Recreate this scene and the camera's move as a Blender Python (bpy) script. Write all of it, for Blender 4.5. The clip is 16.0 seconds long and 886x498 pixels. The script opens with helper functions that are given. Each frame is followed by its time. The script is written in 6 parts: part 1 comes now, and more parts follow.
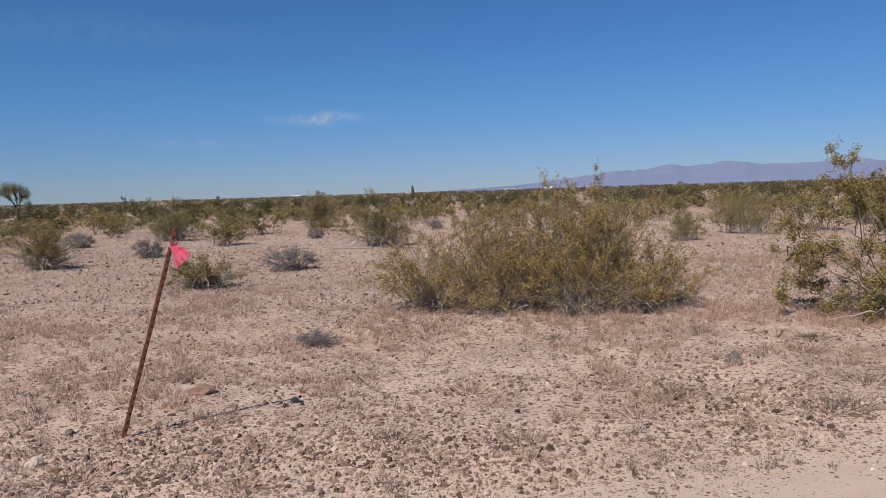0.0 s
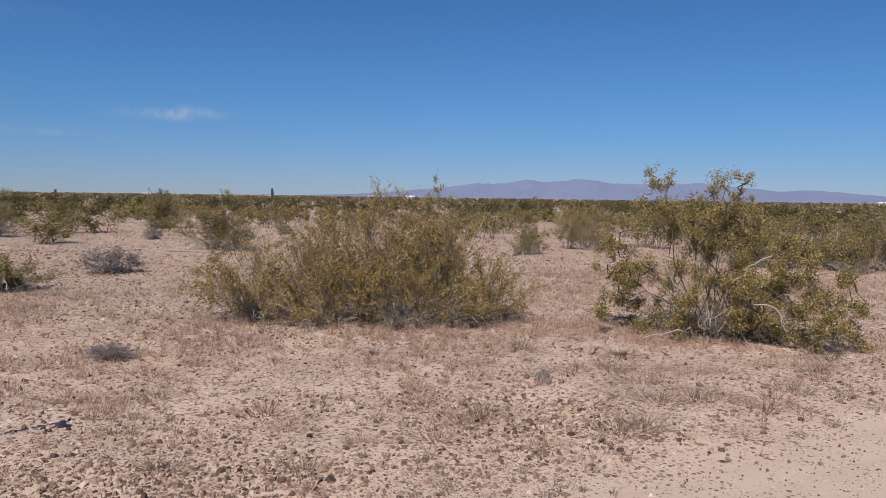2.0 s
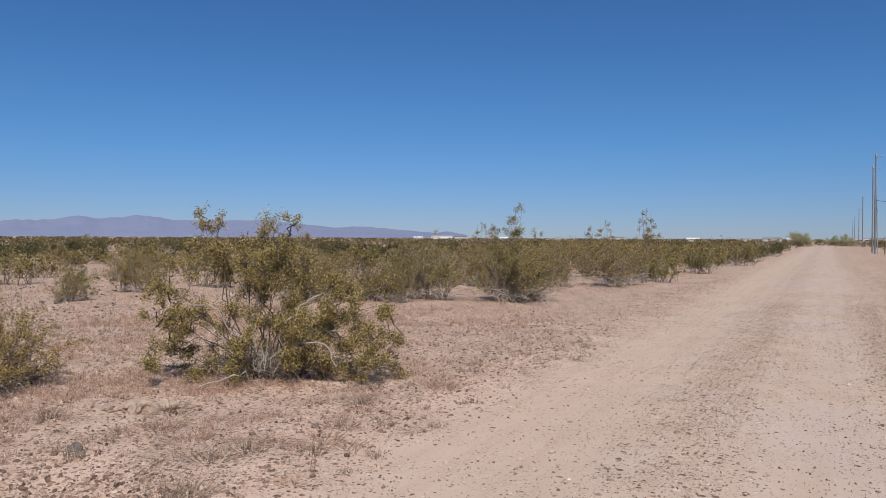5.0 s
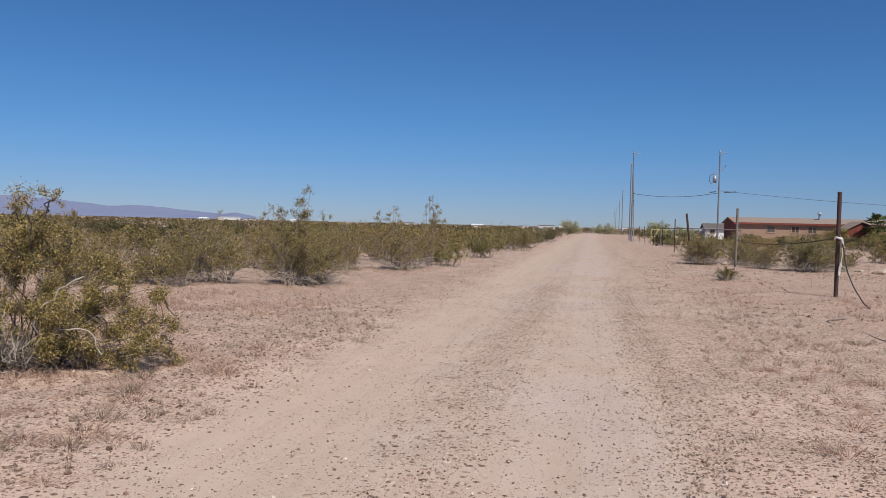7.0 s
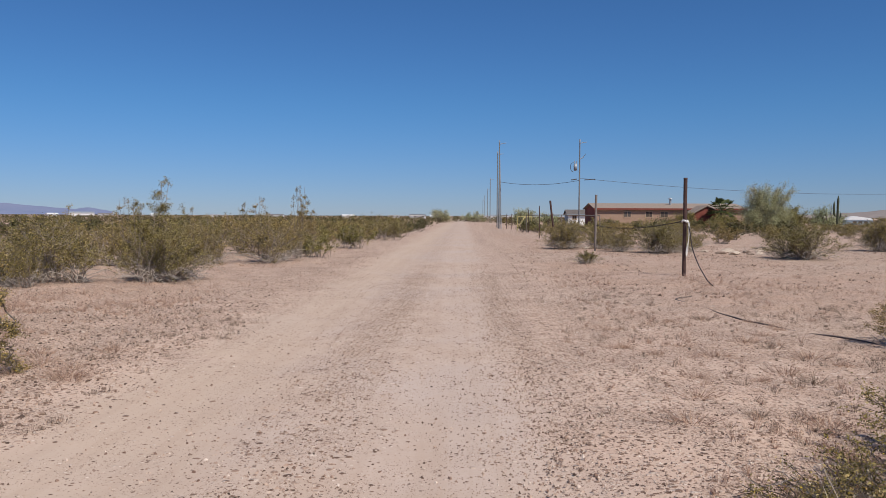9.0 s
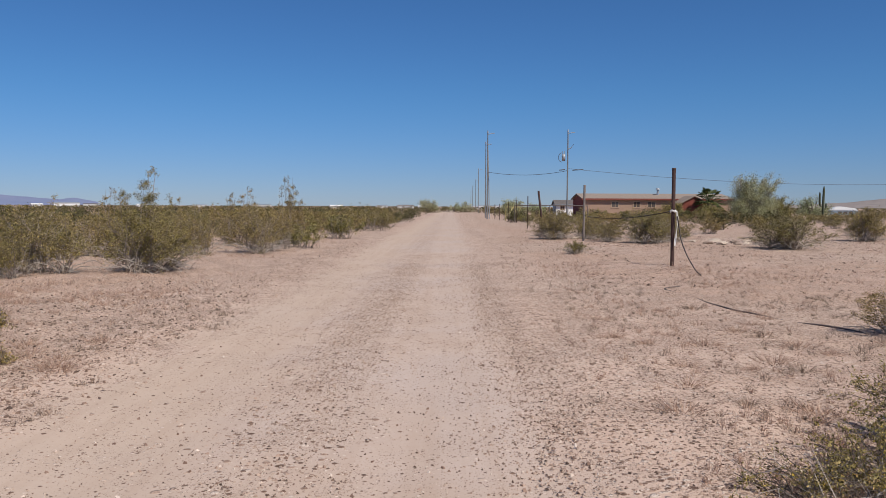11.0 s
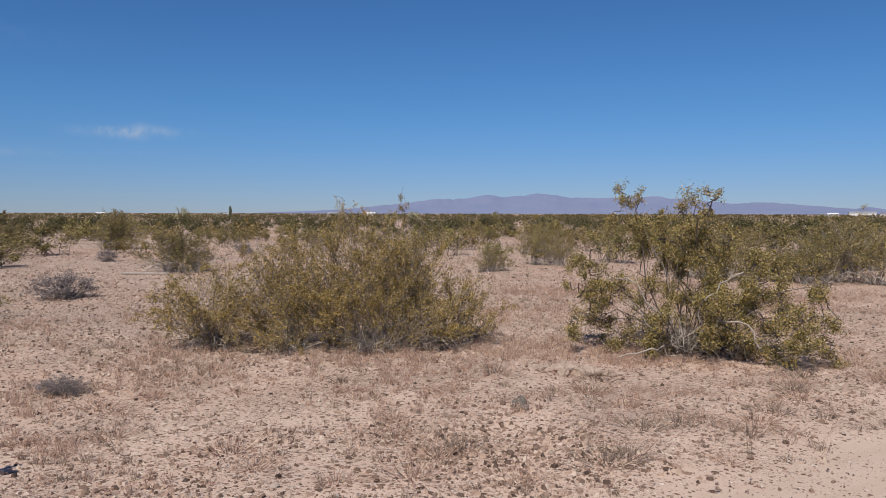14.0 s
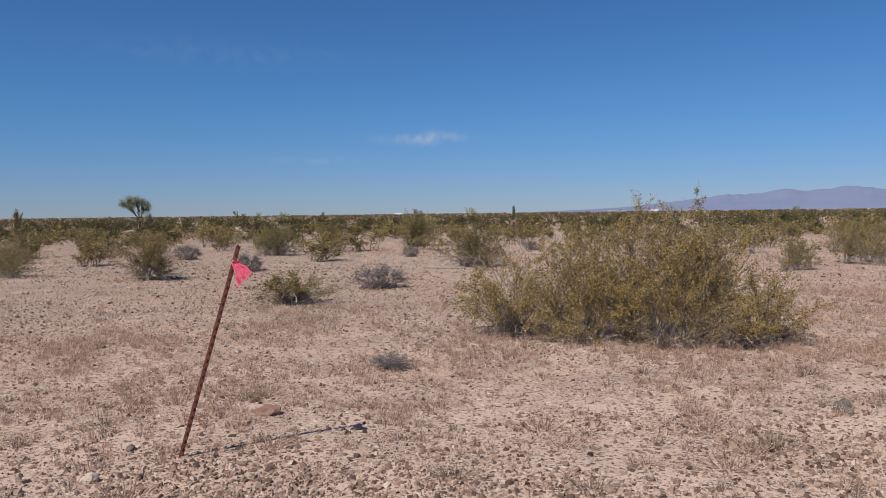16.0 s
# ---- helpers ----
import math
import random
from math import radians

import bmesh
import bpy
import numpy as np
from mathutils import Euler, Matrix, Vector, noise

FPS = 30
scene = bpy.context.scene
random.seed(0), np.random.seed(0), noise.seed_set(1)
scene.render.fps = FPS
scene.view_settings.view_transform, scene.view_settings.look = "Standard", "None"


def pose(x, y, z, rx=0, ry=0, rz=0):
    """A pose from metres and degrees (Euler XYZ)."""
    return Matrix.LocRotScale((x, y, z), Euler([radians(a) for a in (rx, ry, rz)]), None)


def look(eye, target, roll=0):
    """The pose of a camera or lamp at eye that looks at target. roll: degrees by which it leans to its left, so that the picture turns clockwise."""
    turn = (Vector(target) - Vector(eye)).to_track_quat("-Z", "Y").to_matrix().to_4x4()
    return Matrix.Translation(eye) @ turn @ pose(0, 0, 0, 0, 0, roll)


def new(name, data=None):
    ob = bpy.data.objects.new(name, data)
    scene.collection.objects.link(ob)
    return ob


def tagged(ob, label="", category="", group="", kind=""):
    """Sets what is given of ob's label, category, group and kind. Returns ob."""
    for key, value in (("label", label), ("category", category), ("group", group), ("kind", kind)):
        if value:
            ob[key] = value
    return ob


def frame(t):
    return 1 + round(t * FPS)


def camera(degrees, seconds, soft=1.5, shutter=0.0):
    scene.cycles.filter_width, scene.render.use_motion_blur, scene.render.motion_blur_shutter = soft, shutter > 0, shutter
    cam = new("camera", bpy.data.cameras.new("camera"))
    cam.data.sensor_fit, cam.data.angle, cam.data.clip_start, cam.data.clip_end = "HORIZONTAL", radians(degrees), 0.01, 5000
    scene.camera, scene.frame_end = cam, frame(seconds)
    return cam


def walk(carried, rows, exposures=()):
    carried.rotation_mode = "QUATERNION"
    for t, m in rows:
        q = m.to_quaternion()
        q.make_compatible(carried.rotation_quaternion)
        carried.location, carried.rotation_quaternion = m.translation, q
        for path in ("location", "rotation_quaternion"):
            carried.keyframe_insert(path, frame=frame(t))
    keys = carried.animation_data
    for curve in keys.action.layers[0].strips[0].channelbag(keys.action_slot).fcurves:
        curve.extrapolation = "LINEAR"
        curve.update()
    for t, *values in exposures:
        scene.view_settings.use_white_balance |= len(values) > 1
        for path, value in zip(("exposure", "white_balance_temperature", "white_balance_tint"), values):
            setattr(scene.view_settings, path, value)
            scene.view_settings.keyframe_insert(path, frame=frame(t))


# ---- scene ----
cam = camera(60.67, 16.0, soft=0.55)
# seconds, eye x y z, yaw (left of the road's line), pitch, roll
ROWS = [
    (0.0, 0.000, 0.000, 1.560, 69.33, -4.36, -1.84),
    (0.5, -0.040, 0.126, 1.560, 66.70, -4.34, -1.80),
    (1.0, -0.041, 0.288, 1.562, 63.85, -4.38, -0.01),
    (1.5, -0.044, 0.402, 1.564, 62.70, -4.17, 0.65),
    (2.0, -0.110, 0.510, 1.570, 58.85, -3.90, 0.81),
    (2.5, -0.180, 0.616, 1.605, 52.74, -3.45, 0.85),
    (3.0, -0.236, 0.717, 1.631, 47.75, -2.44, 0.80),
    (3.5, -0.256, 0.777, 1.634, 41.74, -1.56, 0.46),
    (4.0, -0.236, 0.814, 1.634, 36.00, -1.33, 0.13),
    (4.2, -0.228, 0.814, 1.636, 34.12, -1.21, 0.29),
    (4.7, -0.204, 0.819, 1.635, 29.45, -0.98, 0.23),
    (5.2, -0.175, 0.802, 1.631, 25.20, -0.79, 0.28),
    (5.8, -0.143, 0.781, 1.626, 20.49, -0.78, 0.48),
    (6.3, -0.126, 0.789, 1.623, 16.79, -1.10, 0.79),
    (6.5, -0.123, 0.794, 1.621, 15.29, -1.46, 1.08),
    (7.0, -0.111, 0.833, 1.622, 11.13, -1.89, 1.36),
    (7.5, -0.070, 0.835, 1.621, 7.45, -2.12, 1.11),
    (8.0, -0.047, 0.835, 1.621, 4.86, -2.32, 0.74),
    (8.5, -0.040, 0.850, 1.617, 3.60, -2.43, 0.46),
    (8.7, -0.042, 0.855, 1.616, 2.73, -2.44, 0.35),
    (9.3, -0.041, 0.862, 1.615, 0.15, -2.63, 0.22),
    (9.8, -0.041, 0.870, 1.615, -2.21, -2.87, 0.27),
    (10.3, -0.045, 0.876, 1.614, -3.17, -3.09, 0.33),
    (10.8, -0.054, 0.880, 1.613, -1.22, -3.20, 0.25),
    (11.0, -0.070, 0.880, 1.607, 0.55, -3.23, 0.24),
    (11.5, -0.172, 0.888, 1.591, 9.69, -3.27, -0.26),
    (12.0, -0.290, 0.850, 1.596, 20.01, -3.19, -0.35),
    (12.5, -0.341, 0.804, 1.603, 30.84, -3.19, -0.34),
    (13.0, -0.371, 0.728, 1.610, 40.11, -3.03, -0.22),
    (13.5, -0.368, 0.638, 1.617, 48.54, -2.77, -0.00),
    (14.0, -0.351, 0.558, 1.614, 55.90, -2.69, 0.12),
    (14.5, -0.303, 0.475, 1.604, 62.29, -2.62, -0.04),
    (15.0, -0.279, 0.398, 1.594, 67.95, -2.73, -0.29),
    (15.5, -0.252, 0.326, 1.591, 73.37, -2.79, -0.59),
    (16.0, -0.225, 0.289, 1.567, 76.89, -2.70, -0.70),
]
walk(cam, [(t, pose(x, y, z, 0, 0, yaw) @ pose(0, 0, 0, 90 + pitch) @ pose(0, 0, 0, 0, 0, roll)) for t, x, y, z, yaw, pitch, roll in ROWS],
     exposures=[(0.0, 0.0), (16.0, 0.0)])

# ---- world, sun ----
TO_SUN = Vector((0.65, -0.87, 1.35)).normalized()
SUN_EL = math.asin(TO_SUN.z)
SUN_AZ = math.atan2(TO_SUN.x, TO_SUN.y)


class Nodes:
    """Short-hand for building a node tree."""

    def __init__(self, tree):
        self.t = tree
        tree.nodes.clear()

    def add(self, kind, **ins):
        n = self.t.nodes.new(kind)
        self.put(n, ins)
        return n

    def put(self, n, ins):
        for k, v in ins.items():
            s = n.inputs[int(k[1:])] if k[0] == "_" else n.inputs[k.replace("_", " ")]
            if isinstance(v, bpy.types.NodeSocket):
                self.t.links.new(v, s)
            else:
                s.default_value = v

    def math(self, op, a, b=0.0, clamp=False):
        n = self.add("ShaderNodeMath", _0=a, _1=b)
        n.operation, n.use_clamp = op, clamp
        return n.outputs[0]

    def mix(self, f, a, b, blend="MIX"):
        n = self.t.nodes.new("ShaderNodeMix")
        n.data_type, n.blend_type = "RGBA", blend
        for i, v in ((0, f), (6, a), (7, b)):
            if isinstance(v, bpy.types.NodeSocket):
                self.t.links.new(v, n.inputs[i])
            else:
                n.inputs[i].default_value = v if i == 0 else (*v[:3], 1)
        return n.outputs[2]

    def noise(self, vec, scale, detail=4.0, rough=0.55):
        n = self.add("ShaderNodeTexNoise", Scale=scale, Detail=detail, Roughness=rough)
        if vec is not None:
            self.t.links.new(vec, n.inputs["Vector"])
        return n.outputs[0]

    def ramp(self, f, *stops):
        n = self.add("ShaderNodeValToRGB", Fac=f)
        e = n.color_ramp.elements
        while len(e) < len(stops):
            e.new(0.5)
        for el, (p, c) in zip(e, stops):
            el.position, el.color = p, ((c, c, c, 1) if isinstance(c, (int, float)) else (*c, 1))
        return n.outputs[0]

    def step(self, v, lo, hi):
        n = self.add("ShaderNodeMapRange", _0=v, _1=lo, _2=hi)
        n.interpolation_type = "SMOOTHSTEP"
        return n.outputs[0]


world = bpy.data.worlds.new("sky")
scene.world = world
world.use_nodes = True
k = Nodes(world.node_tree)
sky = k.add("ShaderNodeTexSky")
sky.sky_type, sky.sun_disc = "NISHITA", False
sky.sun_elevation, sky.sun_rotation = SUN_EL, SUN_AZ
sky.altitude, sky.air_density, sky.dust_density, sky.ozone_density = 400, 1.0, 0.0, 3.0
# thin wisps of cloud low over the western field
d = k.add("ShaderNodeTexCoord").outputs["Generated"]


def wisp(az, el, half_w, half_h, amount):
    a = radians(az)
    mid = Vector((-math.sin(a), math.cos(a), 0))
    side = Vector((math.cos(a), math.sin(a), 0))
    du = k.add("ShaderNodeVectorMath", _0=d, _1=side)
    df = k.add("ShaderNodeVectorMath", _0=d, _1=mid)
    du.operation = df.operation = "DOT_PRODUCT"
    z = k.add("ShaderNodeSeparateXYZ", _0=d).outputs[2]
    u = k.math("DIVIDE", du.outputs["Value"], radians(half_w))
    warp = k.math("MULTIPLY", k.math("SUBTRACT", k.noise(d, 26, 5), 0.5), radians(0.7))
    v = k.math("DIVIDE", k.math("ADD", k.math("SUBTRACT", z, math.sin(radians(el))), warp), radians(half_h))
    r2 = k.math("ADD", k.math("MULTIPLY", u, u), k.math("MULTIPLY", v, v))
    g = k.math("POWER", 2.718, k.math("MULTIPLY", r2, -1.0))
    g = k.math("MULTIPLY", g, k.math("GREATER_THAN", df.outputs["Value"], 0.0))
    return k.math("MULTIPLY", g, k.math("MULTIPLY", k.step(k.noise(d, 60, 5), 0.25, 0.7), amount))


cover = k.math("ADD", wisp(78.2, 5.65, 2.6, 0.36, 0.55), wisp(86.5, 4.0, 3.2, 0.3, 0.14), clamp=True)
cover = k.math("ADD", cover, wisp(93.0, 11.5, 9.0, 0.8, 0.05), clamp=True)
rise = k.step(k.add("ShaderNodeSeparateXYZ", _0=d).outputs[2], 0.0, 0.16)
deep = k.mix(1.0, sky.outputs[0], k.mix(rise, (0.345, 0.468, 0.80), (0.30, 0.545, 0.83)), "MULTIPLY")
tint = k.mix(cover, deep, (5.0, 5.5, 6.2))
bg = k.add("ShaderNodeBackground", Color=tint, Strength=0.097)
k.t.links.new(bg.outputs[0], k.add("ShaderNodeOutputWorld").inputs[0])

sun_data = bpy.data.lights.new("sun", "SUN")
sun_data.energy, sun_data.angle, sun_data.color = 4.6, radians(0.53), (1.0, 0.94, 0.84)
sun = new("sun", sun_data)
sun.matrix_world = look(Vector((20, -30, 40)), Vector((20, -30, 40)) - TO_SUN)

# ---- materials ----


def material(name, rough=0.9, spec=0.2, metal=0.0):
    m = bpy.data.materials.new(name)
    m.use_nodes = True
    k = Nodes(m.node_tree)
    b = k.add("ShaderNodeBsdfPrincipled", Roughness=rough, Metallic=metal)
    b.inputs["Specular IOR Level"].default_value = spec
    o = k.add("ShaderNodeOutputMaterial", _0=b.outputs[0])
    return m, k, b, o


def bumped(k, b, height, strength, distance):
    n = k.add("ShaderNodeBump", Strength=strength, Distance=distance, Height=height)
    k.t.links.new(n.outputs[0], b.inputs["Normal"])


def speckled(name, colours, scale=8.0, rough=0.9, bump=0.3, dist=0.01, spec=0.2, metal=0.0):
    """A plain worn surface: two colours mixed by coarse and fine noise, with relief."""
    m, k, b, o = material(name, rough, spec, metal)
    p = k.add("ShaderNodeTexCoord").outputs["Object"]
    f = k.math("ADD", k.math("MULTIPLY", k.noise(p, scale), 0.6), k.math("MULTIPLY", k.noise(p, scale * 7), 0.4))
    k.put(b, {"Base Color": k.ramp(f, (0.3, colours[0]), (0.7, colours[1]))})
    bumped(k, b, k.noise(p, scale * 5), bump, dist)
    return m


def island(name, stops, rough=0.85, translucent=0.0, grain=0.0):
    """One colour a loose piece, from a ramp over the piece's own random number."""
    m, k, b, o = material(name, rough, 0.25)
    r = k.add("ShaderNodeNewGeometry").outputs["Random Per Island"]
    c = k.ramp(r, *stops)
    if grain:
        p = k.add("ShaderNodeTexCoord").outputs["Object"]
        c = k.mix(grain, c, k.ramp(k.noise(p, 60, 3), (0.3, 0.25), (0.7, 1.0)), "MULTIPLY")
    k.put(b, {"Base Color": c})
    if "leaf" in name:
        own = k.add("ShaderNodeObjectInfo").outputs["Random"]
        c = k.mix(own, k.mix(1.0, c, (0.86, 0.93, 0.9), "MULTIPLY"), k.mix(1.0, c, (1.10, 1.02, 1.05), "MULTIPLY"))
        k.put(b, {"Base Color": c})
    if translucent:
        tr = k.add("ShaderNodeBsdfTranslucent", Color=c)
        mx = k.add("ShaderNodeMixShader", _0=translucent, _1=b.outputs[0], _2=tr.outputs[0])
        k.t.links.new(mx.outputs[0], o.inputs[0])
    return m


def ground_material(name):
    """Soil and road share one law of colour, so that the sand runs out softly into the verge."""
    m, k, b, o = material(name, 0.95, 0.1)
    p = k.add("ShaderNodeNewGeometry").outputs["Position"]
    x = k.add("ShaderNodeSeparateXYZ", _0=p).outputs[0]
    big, mid, fine = k.noise(p, 0.22, 5), k.noise(p, 1.7, 5), k.noise(p, 40.0, 4, 0.65)
    wob = k.math("ADD", x, k.math("MULTIPLY", k.math("SUBTRACT", k.noise(p, 0.9, 6, 0.65), 0.5), 1.8))
    lane = k.math("MULTIPLY", k.step(wob, -3.8, -2.7), k.step(wob, 1.3, 0.2))
    strip = k.math("MULTIPLY", k.step(k.math("ABSOLUTE", k.math("ADD", wob, 1.17)), 0.75, 0.15), lane)
    soil = k.ramp(mid, (0.28, (0.466, 0.312, 0.232)), (0.5, (0.531, 0.375, 0.296)), (0.72, (0.587, 0.434, 0.350)))
    soil = k.mix(k.step(big, 0.40, 0.66), soil, (0.501, 0.339, 0.251))
    soil = k.mix(k.math("MULTIPLY", k.step(k.noise(p, 0.09, 4), 0.45, 0.6), 0.5), soil, (0.539, 0.428, 0.349))
    sand = k.ramp(mid, (0.3, (0.485, 0.365, 0.292)), (0.7, (0.540, 0.418, 0.345)))
    sand = k.mix(k.step(big, 0.42, 0.62), sand, (0.512, 0.408, 0.352))
    sand = k.mix(k.math("MULTIPLY", k.step(wob, -1.5, -2.3), 0.7), sand, (0.514, 0.393, 0.308))
    streak = k.add("ShaderNodeMapping", Vector=p, Scale=(5.0, 0.13, 1.0)).outputs[0]
    sand = k.mix(k.math("MULTIPLY", k.step(k.noise(streak, 1.0, 5, 0.6), 0.45, 0.65), 0.35), sand, (0.430, 0.314, 0.241))
    y = k.add("ShaderNodeSeparateXYZ", _0=p).outputs[1]
    paved = k.math("MULTIPLY", k.step(k.math("ADD", x, k.math("MULTIPLY", big, 5.0)), -6.0, -10.5), k.step(k.math("ADD", y, k.math("MULTIPLY", big, 8.0)), 10.0, 5.0))
    paved = k.math("MULTIPLY", paved, k.step(k.noise(p, 0.5, 4), 0.32, 0.55))
    apron = k.math("MULTIPLY", k.step(wob, -7.0, -4.6), k.step(wob, 3.6, 1.6))
    soil = k.mix(k.math("MULTIPLY", apron, 0.65), soil, (0.600, 0.447, 0.361))
    soil = k.mix(k.math("MULTIPLY", paved, 0.6), soil, (0.385, 0.290, 0.228))
    c = k.mix(lane, soil, sand)
    # weed litter and crust off the lanes
    litter = k.step(k.math("ADD", k.math("MULTIPLY", k.noise(p, 3.2, 6, 0.7), 0.7), k.math("MULTIPLY", k.noise(p, 11.0, 4, 0.7), 0.3)), 0.50, 0.62)
    c = k.mix(k.math("MULTIPLY", litter, k.math("SUBTRACT", 0.38, k.math("MULTIPLY", lane, 0.34))), c, (0.385, 0.252, 0.183))
    c = k.mix(k.math("MULTIPLY", k.step(fine, 0.40, 0.62), 0.3), c, k.mix(0.5, c, (0.42, 0.29, 0.215)))
    rocky = k.math("SUBTRACT", 0.85, k.math("MULTIPLY", lane, k.math("SUBTRACT", 0.68, k.math("MULTIPLY", strip, 0.26))))
    rocky = k.math("ADD", rocky, k.math("MULTIPLY", paved, 0.35))
    h = k.math("MULTIPLY", fine, 0.12)
    for scale, seedv, tall in ((12.0, 5.3, 1.4), (19.0, 7.9, 1.2), (28.0, 0.0, 1.0), (60.0, 3.7, 0.5), (110.0, 9.1, 0.28)):
        n = k.add("ShaderNodeTexVoronoi", Vector=k.add("ShaderNodeMapping", Vector=p, Location=(seedv, seedv, 0)).outputs[0], Scale=scale)
        n.voronoi_dimensions = "2D"
        rgb = k.add("ShaderNodeSeparateColor", _0=n.outputs["Color"])
        some = k.math("LESS_THAN", rgb.outputs[0], k.math("MULTIPLY", rocky, k.math("ADD", 0.25, k.step(k.noise(p, 1.3, 4), 0.38, 0.62))) if scale > 20 else k.math("MULTIPLY", k.math("SUBTRACT", rocky, 0.14), 0.9))
        size = k.math("ADD", 0.16, k.math("MULTIPLY", rgb.outputs[1], 0.25))
        dome_ = k.math("MULTIPLY", k.step(n.outputs["Distance"], size, k.math("MULTIPLY", size, 0.6)), some)
        tone = k.ramp(rgb.outputs[2], (0.0, (0.12, 0.072, 0.054)), (0.4, (0.25, 0.16, 0.118)), (0.62, (0.42, 0.295, 0.225)), (1.0, (0.66, 0.54, 0.455)))
        c = k.mix(dome_, c, tone)
        h = k.math("ADD", h, k.math("MULTIPLY", dome_, tall))
    k.put(b, {"Base Color": c})
    bumped(k, b, h, 0.6, 0.012)
    return m


M_GROUND = ground_material("desert_soil")
M_ROAD = ground_material("packed_sand")
M_STONE = island("gravel_stone", ((0.0, (0.07, 0.046, 0.037)), (0.22, (0.185, 0.122, 0.092)), (0.5, (0.36, 0.25, 0.192)), (0.8, (0.49, 0.365, 0.288)), (1.0, (0.59, 0.48, 0.40))), 0.9, grain=0.15)
M_STONE_BROWN = island("cobble_stone", ((0.0, (0.08, 0.053, 0.042)), (0.25, (0.20, 0.132, 0.10)), (0.6, (0.36, 0.247, 0.187)), (0.9, (0.48, 0.35, 0.272)), (1.0, (0.57, 0.455, 0.375))), 0.9, grain=0.15)
M_STONE_ROAD = island("road_pebble", ((0.0, (0.17, 0.105, 0.08)), (0.35, (0.31, 0.21, 0.158)), (0.7, (0.48, 0.355, 0.28)), (1.0, (0.66, 0.55, 0.47))), 0.9)
M_GRASS = island("dry_grass", ((0.0, (0.24, 0.145, 0.105)), (0.35, (0.46, 0.30, 0.225)), (0.7, (0.64, 0.45, 0.345)), (1.0, (0.75, 0.585, 0.45))), 0.9, 0.3)
M_GRASS_GREY = island("grey_weed", ((0.0, (0.15, 0.105, 0.08)), (0.5, (0.34, 0.25, 0.19)), (1.0, (0.56, 0.44, 0.35))), 0.9, 0.25)
M_LEAF = island("creosote_leaf", ((0.0, (0.064, 0.053, 0.019)), (0.3, (0.16, 0.126, 0.040)), (0.6, (0.275, 0.214, 0.070)), (0.85, (0.38, 0.295, 0.12)), (1.0, (0.42, 0.31, 0.16))), 0.55, 0.14)
M_LEAF_FAR = island("distant_leaf", ((0.0, (0.04, 0.036, 0.013)), (0.5, (0.105, 0.088, 0.034)), (1.0, (0.18, 0.15, 0.065))), 0.7, 0.12)
M_LEAF_DULL = island("dull_leaf", ((0.0, (0.075, 0.058, 0.021)), (0.3, (0.20, 0.148, 0.048)), (0.7, (0.35, 0.260, 0.090)), (1.0, (0.46, 0.355, 0.16))), 0.6, 0.14)
M_LEAF_RAGGED = island("ragged_leaf", ((0.0, (0.05, 0.042, 0.014)), (0.25, (0.165, 0.128, 0.040)), (0.6, (0.33, 0.255, 0.078)), (0.88, (0.50, 0.385, 0.15)), (1.0, (0.54, 0.33, 0.14))), 0.5, 0.14)
M_LEAF_GREEN = island("young_leaf", ((0.0, (0.06, 0.056, 0.019)), (0.3, (0.165, 0.138, 0.041)), (0.7, (0.31, 0.248, 0.076)), (1.0, (0.46, 0.36, 0.14))), 0.5, 0.14)
M_LEAF_BROWN = island("tired_leaf", ((0.0, (0.070, 0.047, 0.015)), (0.3, (0.222, 0.142, 0.040)), (0.65, (0.450, 0.295, 0.092)), (1.0, (0.56, 0.385, 0.16))), 0.6, 0.14)
M_GREY_TWIG = island("grey_twig", ((0.0, (0.11, 0.085, 0.085)), (0.5, (0.20, 0.165, 0.16)), (1.0, (0.32, 0.27, 0.25))), 0.9)
M_FLOWER = island("flower_and_fluff", ((0.0, (0.55, 0.38, 0.04)), (0.3, (0.58, 0.44, 0.10)), (0.35, (0.52, 0.44, 0.30)), (0.8, (0.62, 0.55, 0.42)), (1.0, (0.45, 0.30, 0.14))), 0.8, 0.2)
M_PALO = island("palo_verde_leaf", ((0.0, (0.17, 0.18, 0.08)), (0.5, (0.36, 0.375, 0.19)), (1.0, (0.60, 0.60, 0.37))), 0.6, 0.3)
M_LEAF_DUSTY = island("dusty_leaf", ((0.0, (0.09, 0.09, 0.05)), (0.5, (0.23, 0.23, 0.13)), (1.0, (0.44, 0.43, 0.27))), 0.7, 0.15)
M_PALM = island("palm_leaf", ((0.0, (0.05, 0.07, 0.025)), (1.0, (0.13, 0.15, 0.05))), 0.5, 0.2)
M_TWIG = speckled("grey_brown_twig", ((0.13, 0.10, 0.085), (0.36, 0.30, 0.255)), 14, 0.9, 0.4, 0.005)
M_BARK = speckled("grey_bark", ((0.075, 0.058, 0.048), (0.20, 0.16, 0.135)), 14, 0.9, 0.4, 0.005)
M_DARK_BARK = speckled("dark_bark", ((0.03, 0.025, 0.022), (0.085, 0.07, 0.06)), 6, 0.9, 0.4, 0.01)
M_PALE_BARK = speckled("bleached_wood", ((0.26, 0.215, 0.185), (0.52, 0.46, 0.40)), 14, 0.85, 0.4, 0.005)
M_RUST = speckled("rusted_steel", ((0.05, 0.020, 0.016), (0.19, 0.066, 0.044)), 20, 0.75, 0.4, 0.003, 0.3, 0.3)
M_PIPE = speckled("weathered_pipe", ((0.052, 0.030, 0.027), (0.115, 0.066, 0.056)), 9, 0.75, 0.3, 0.003, 0.3, 0.2)
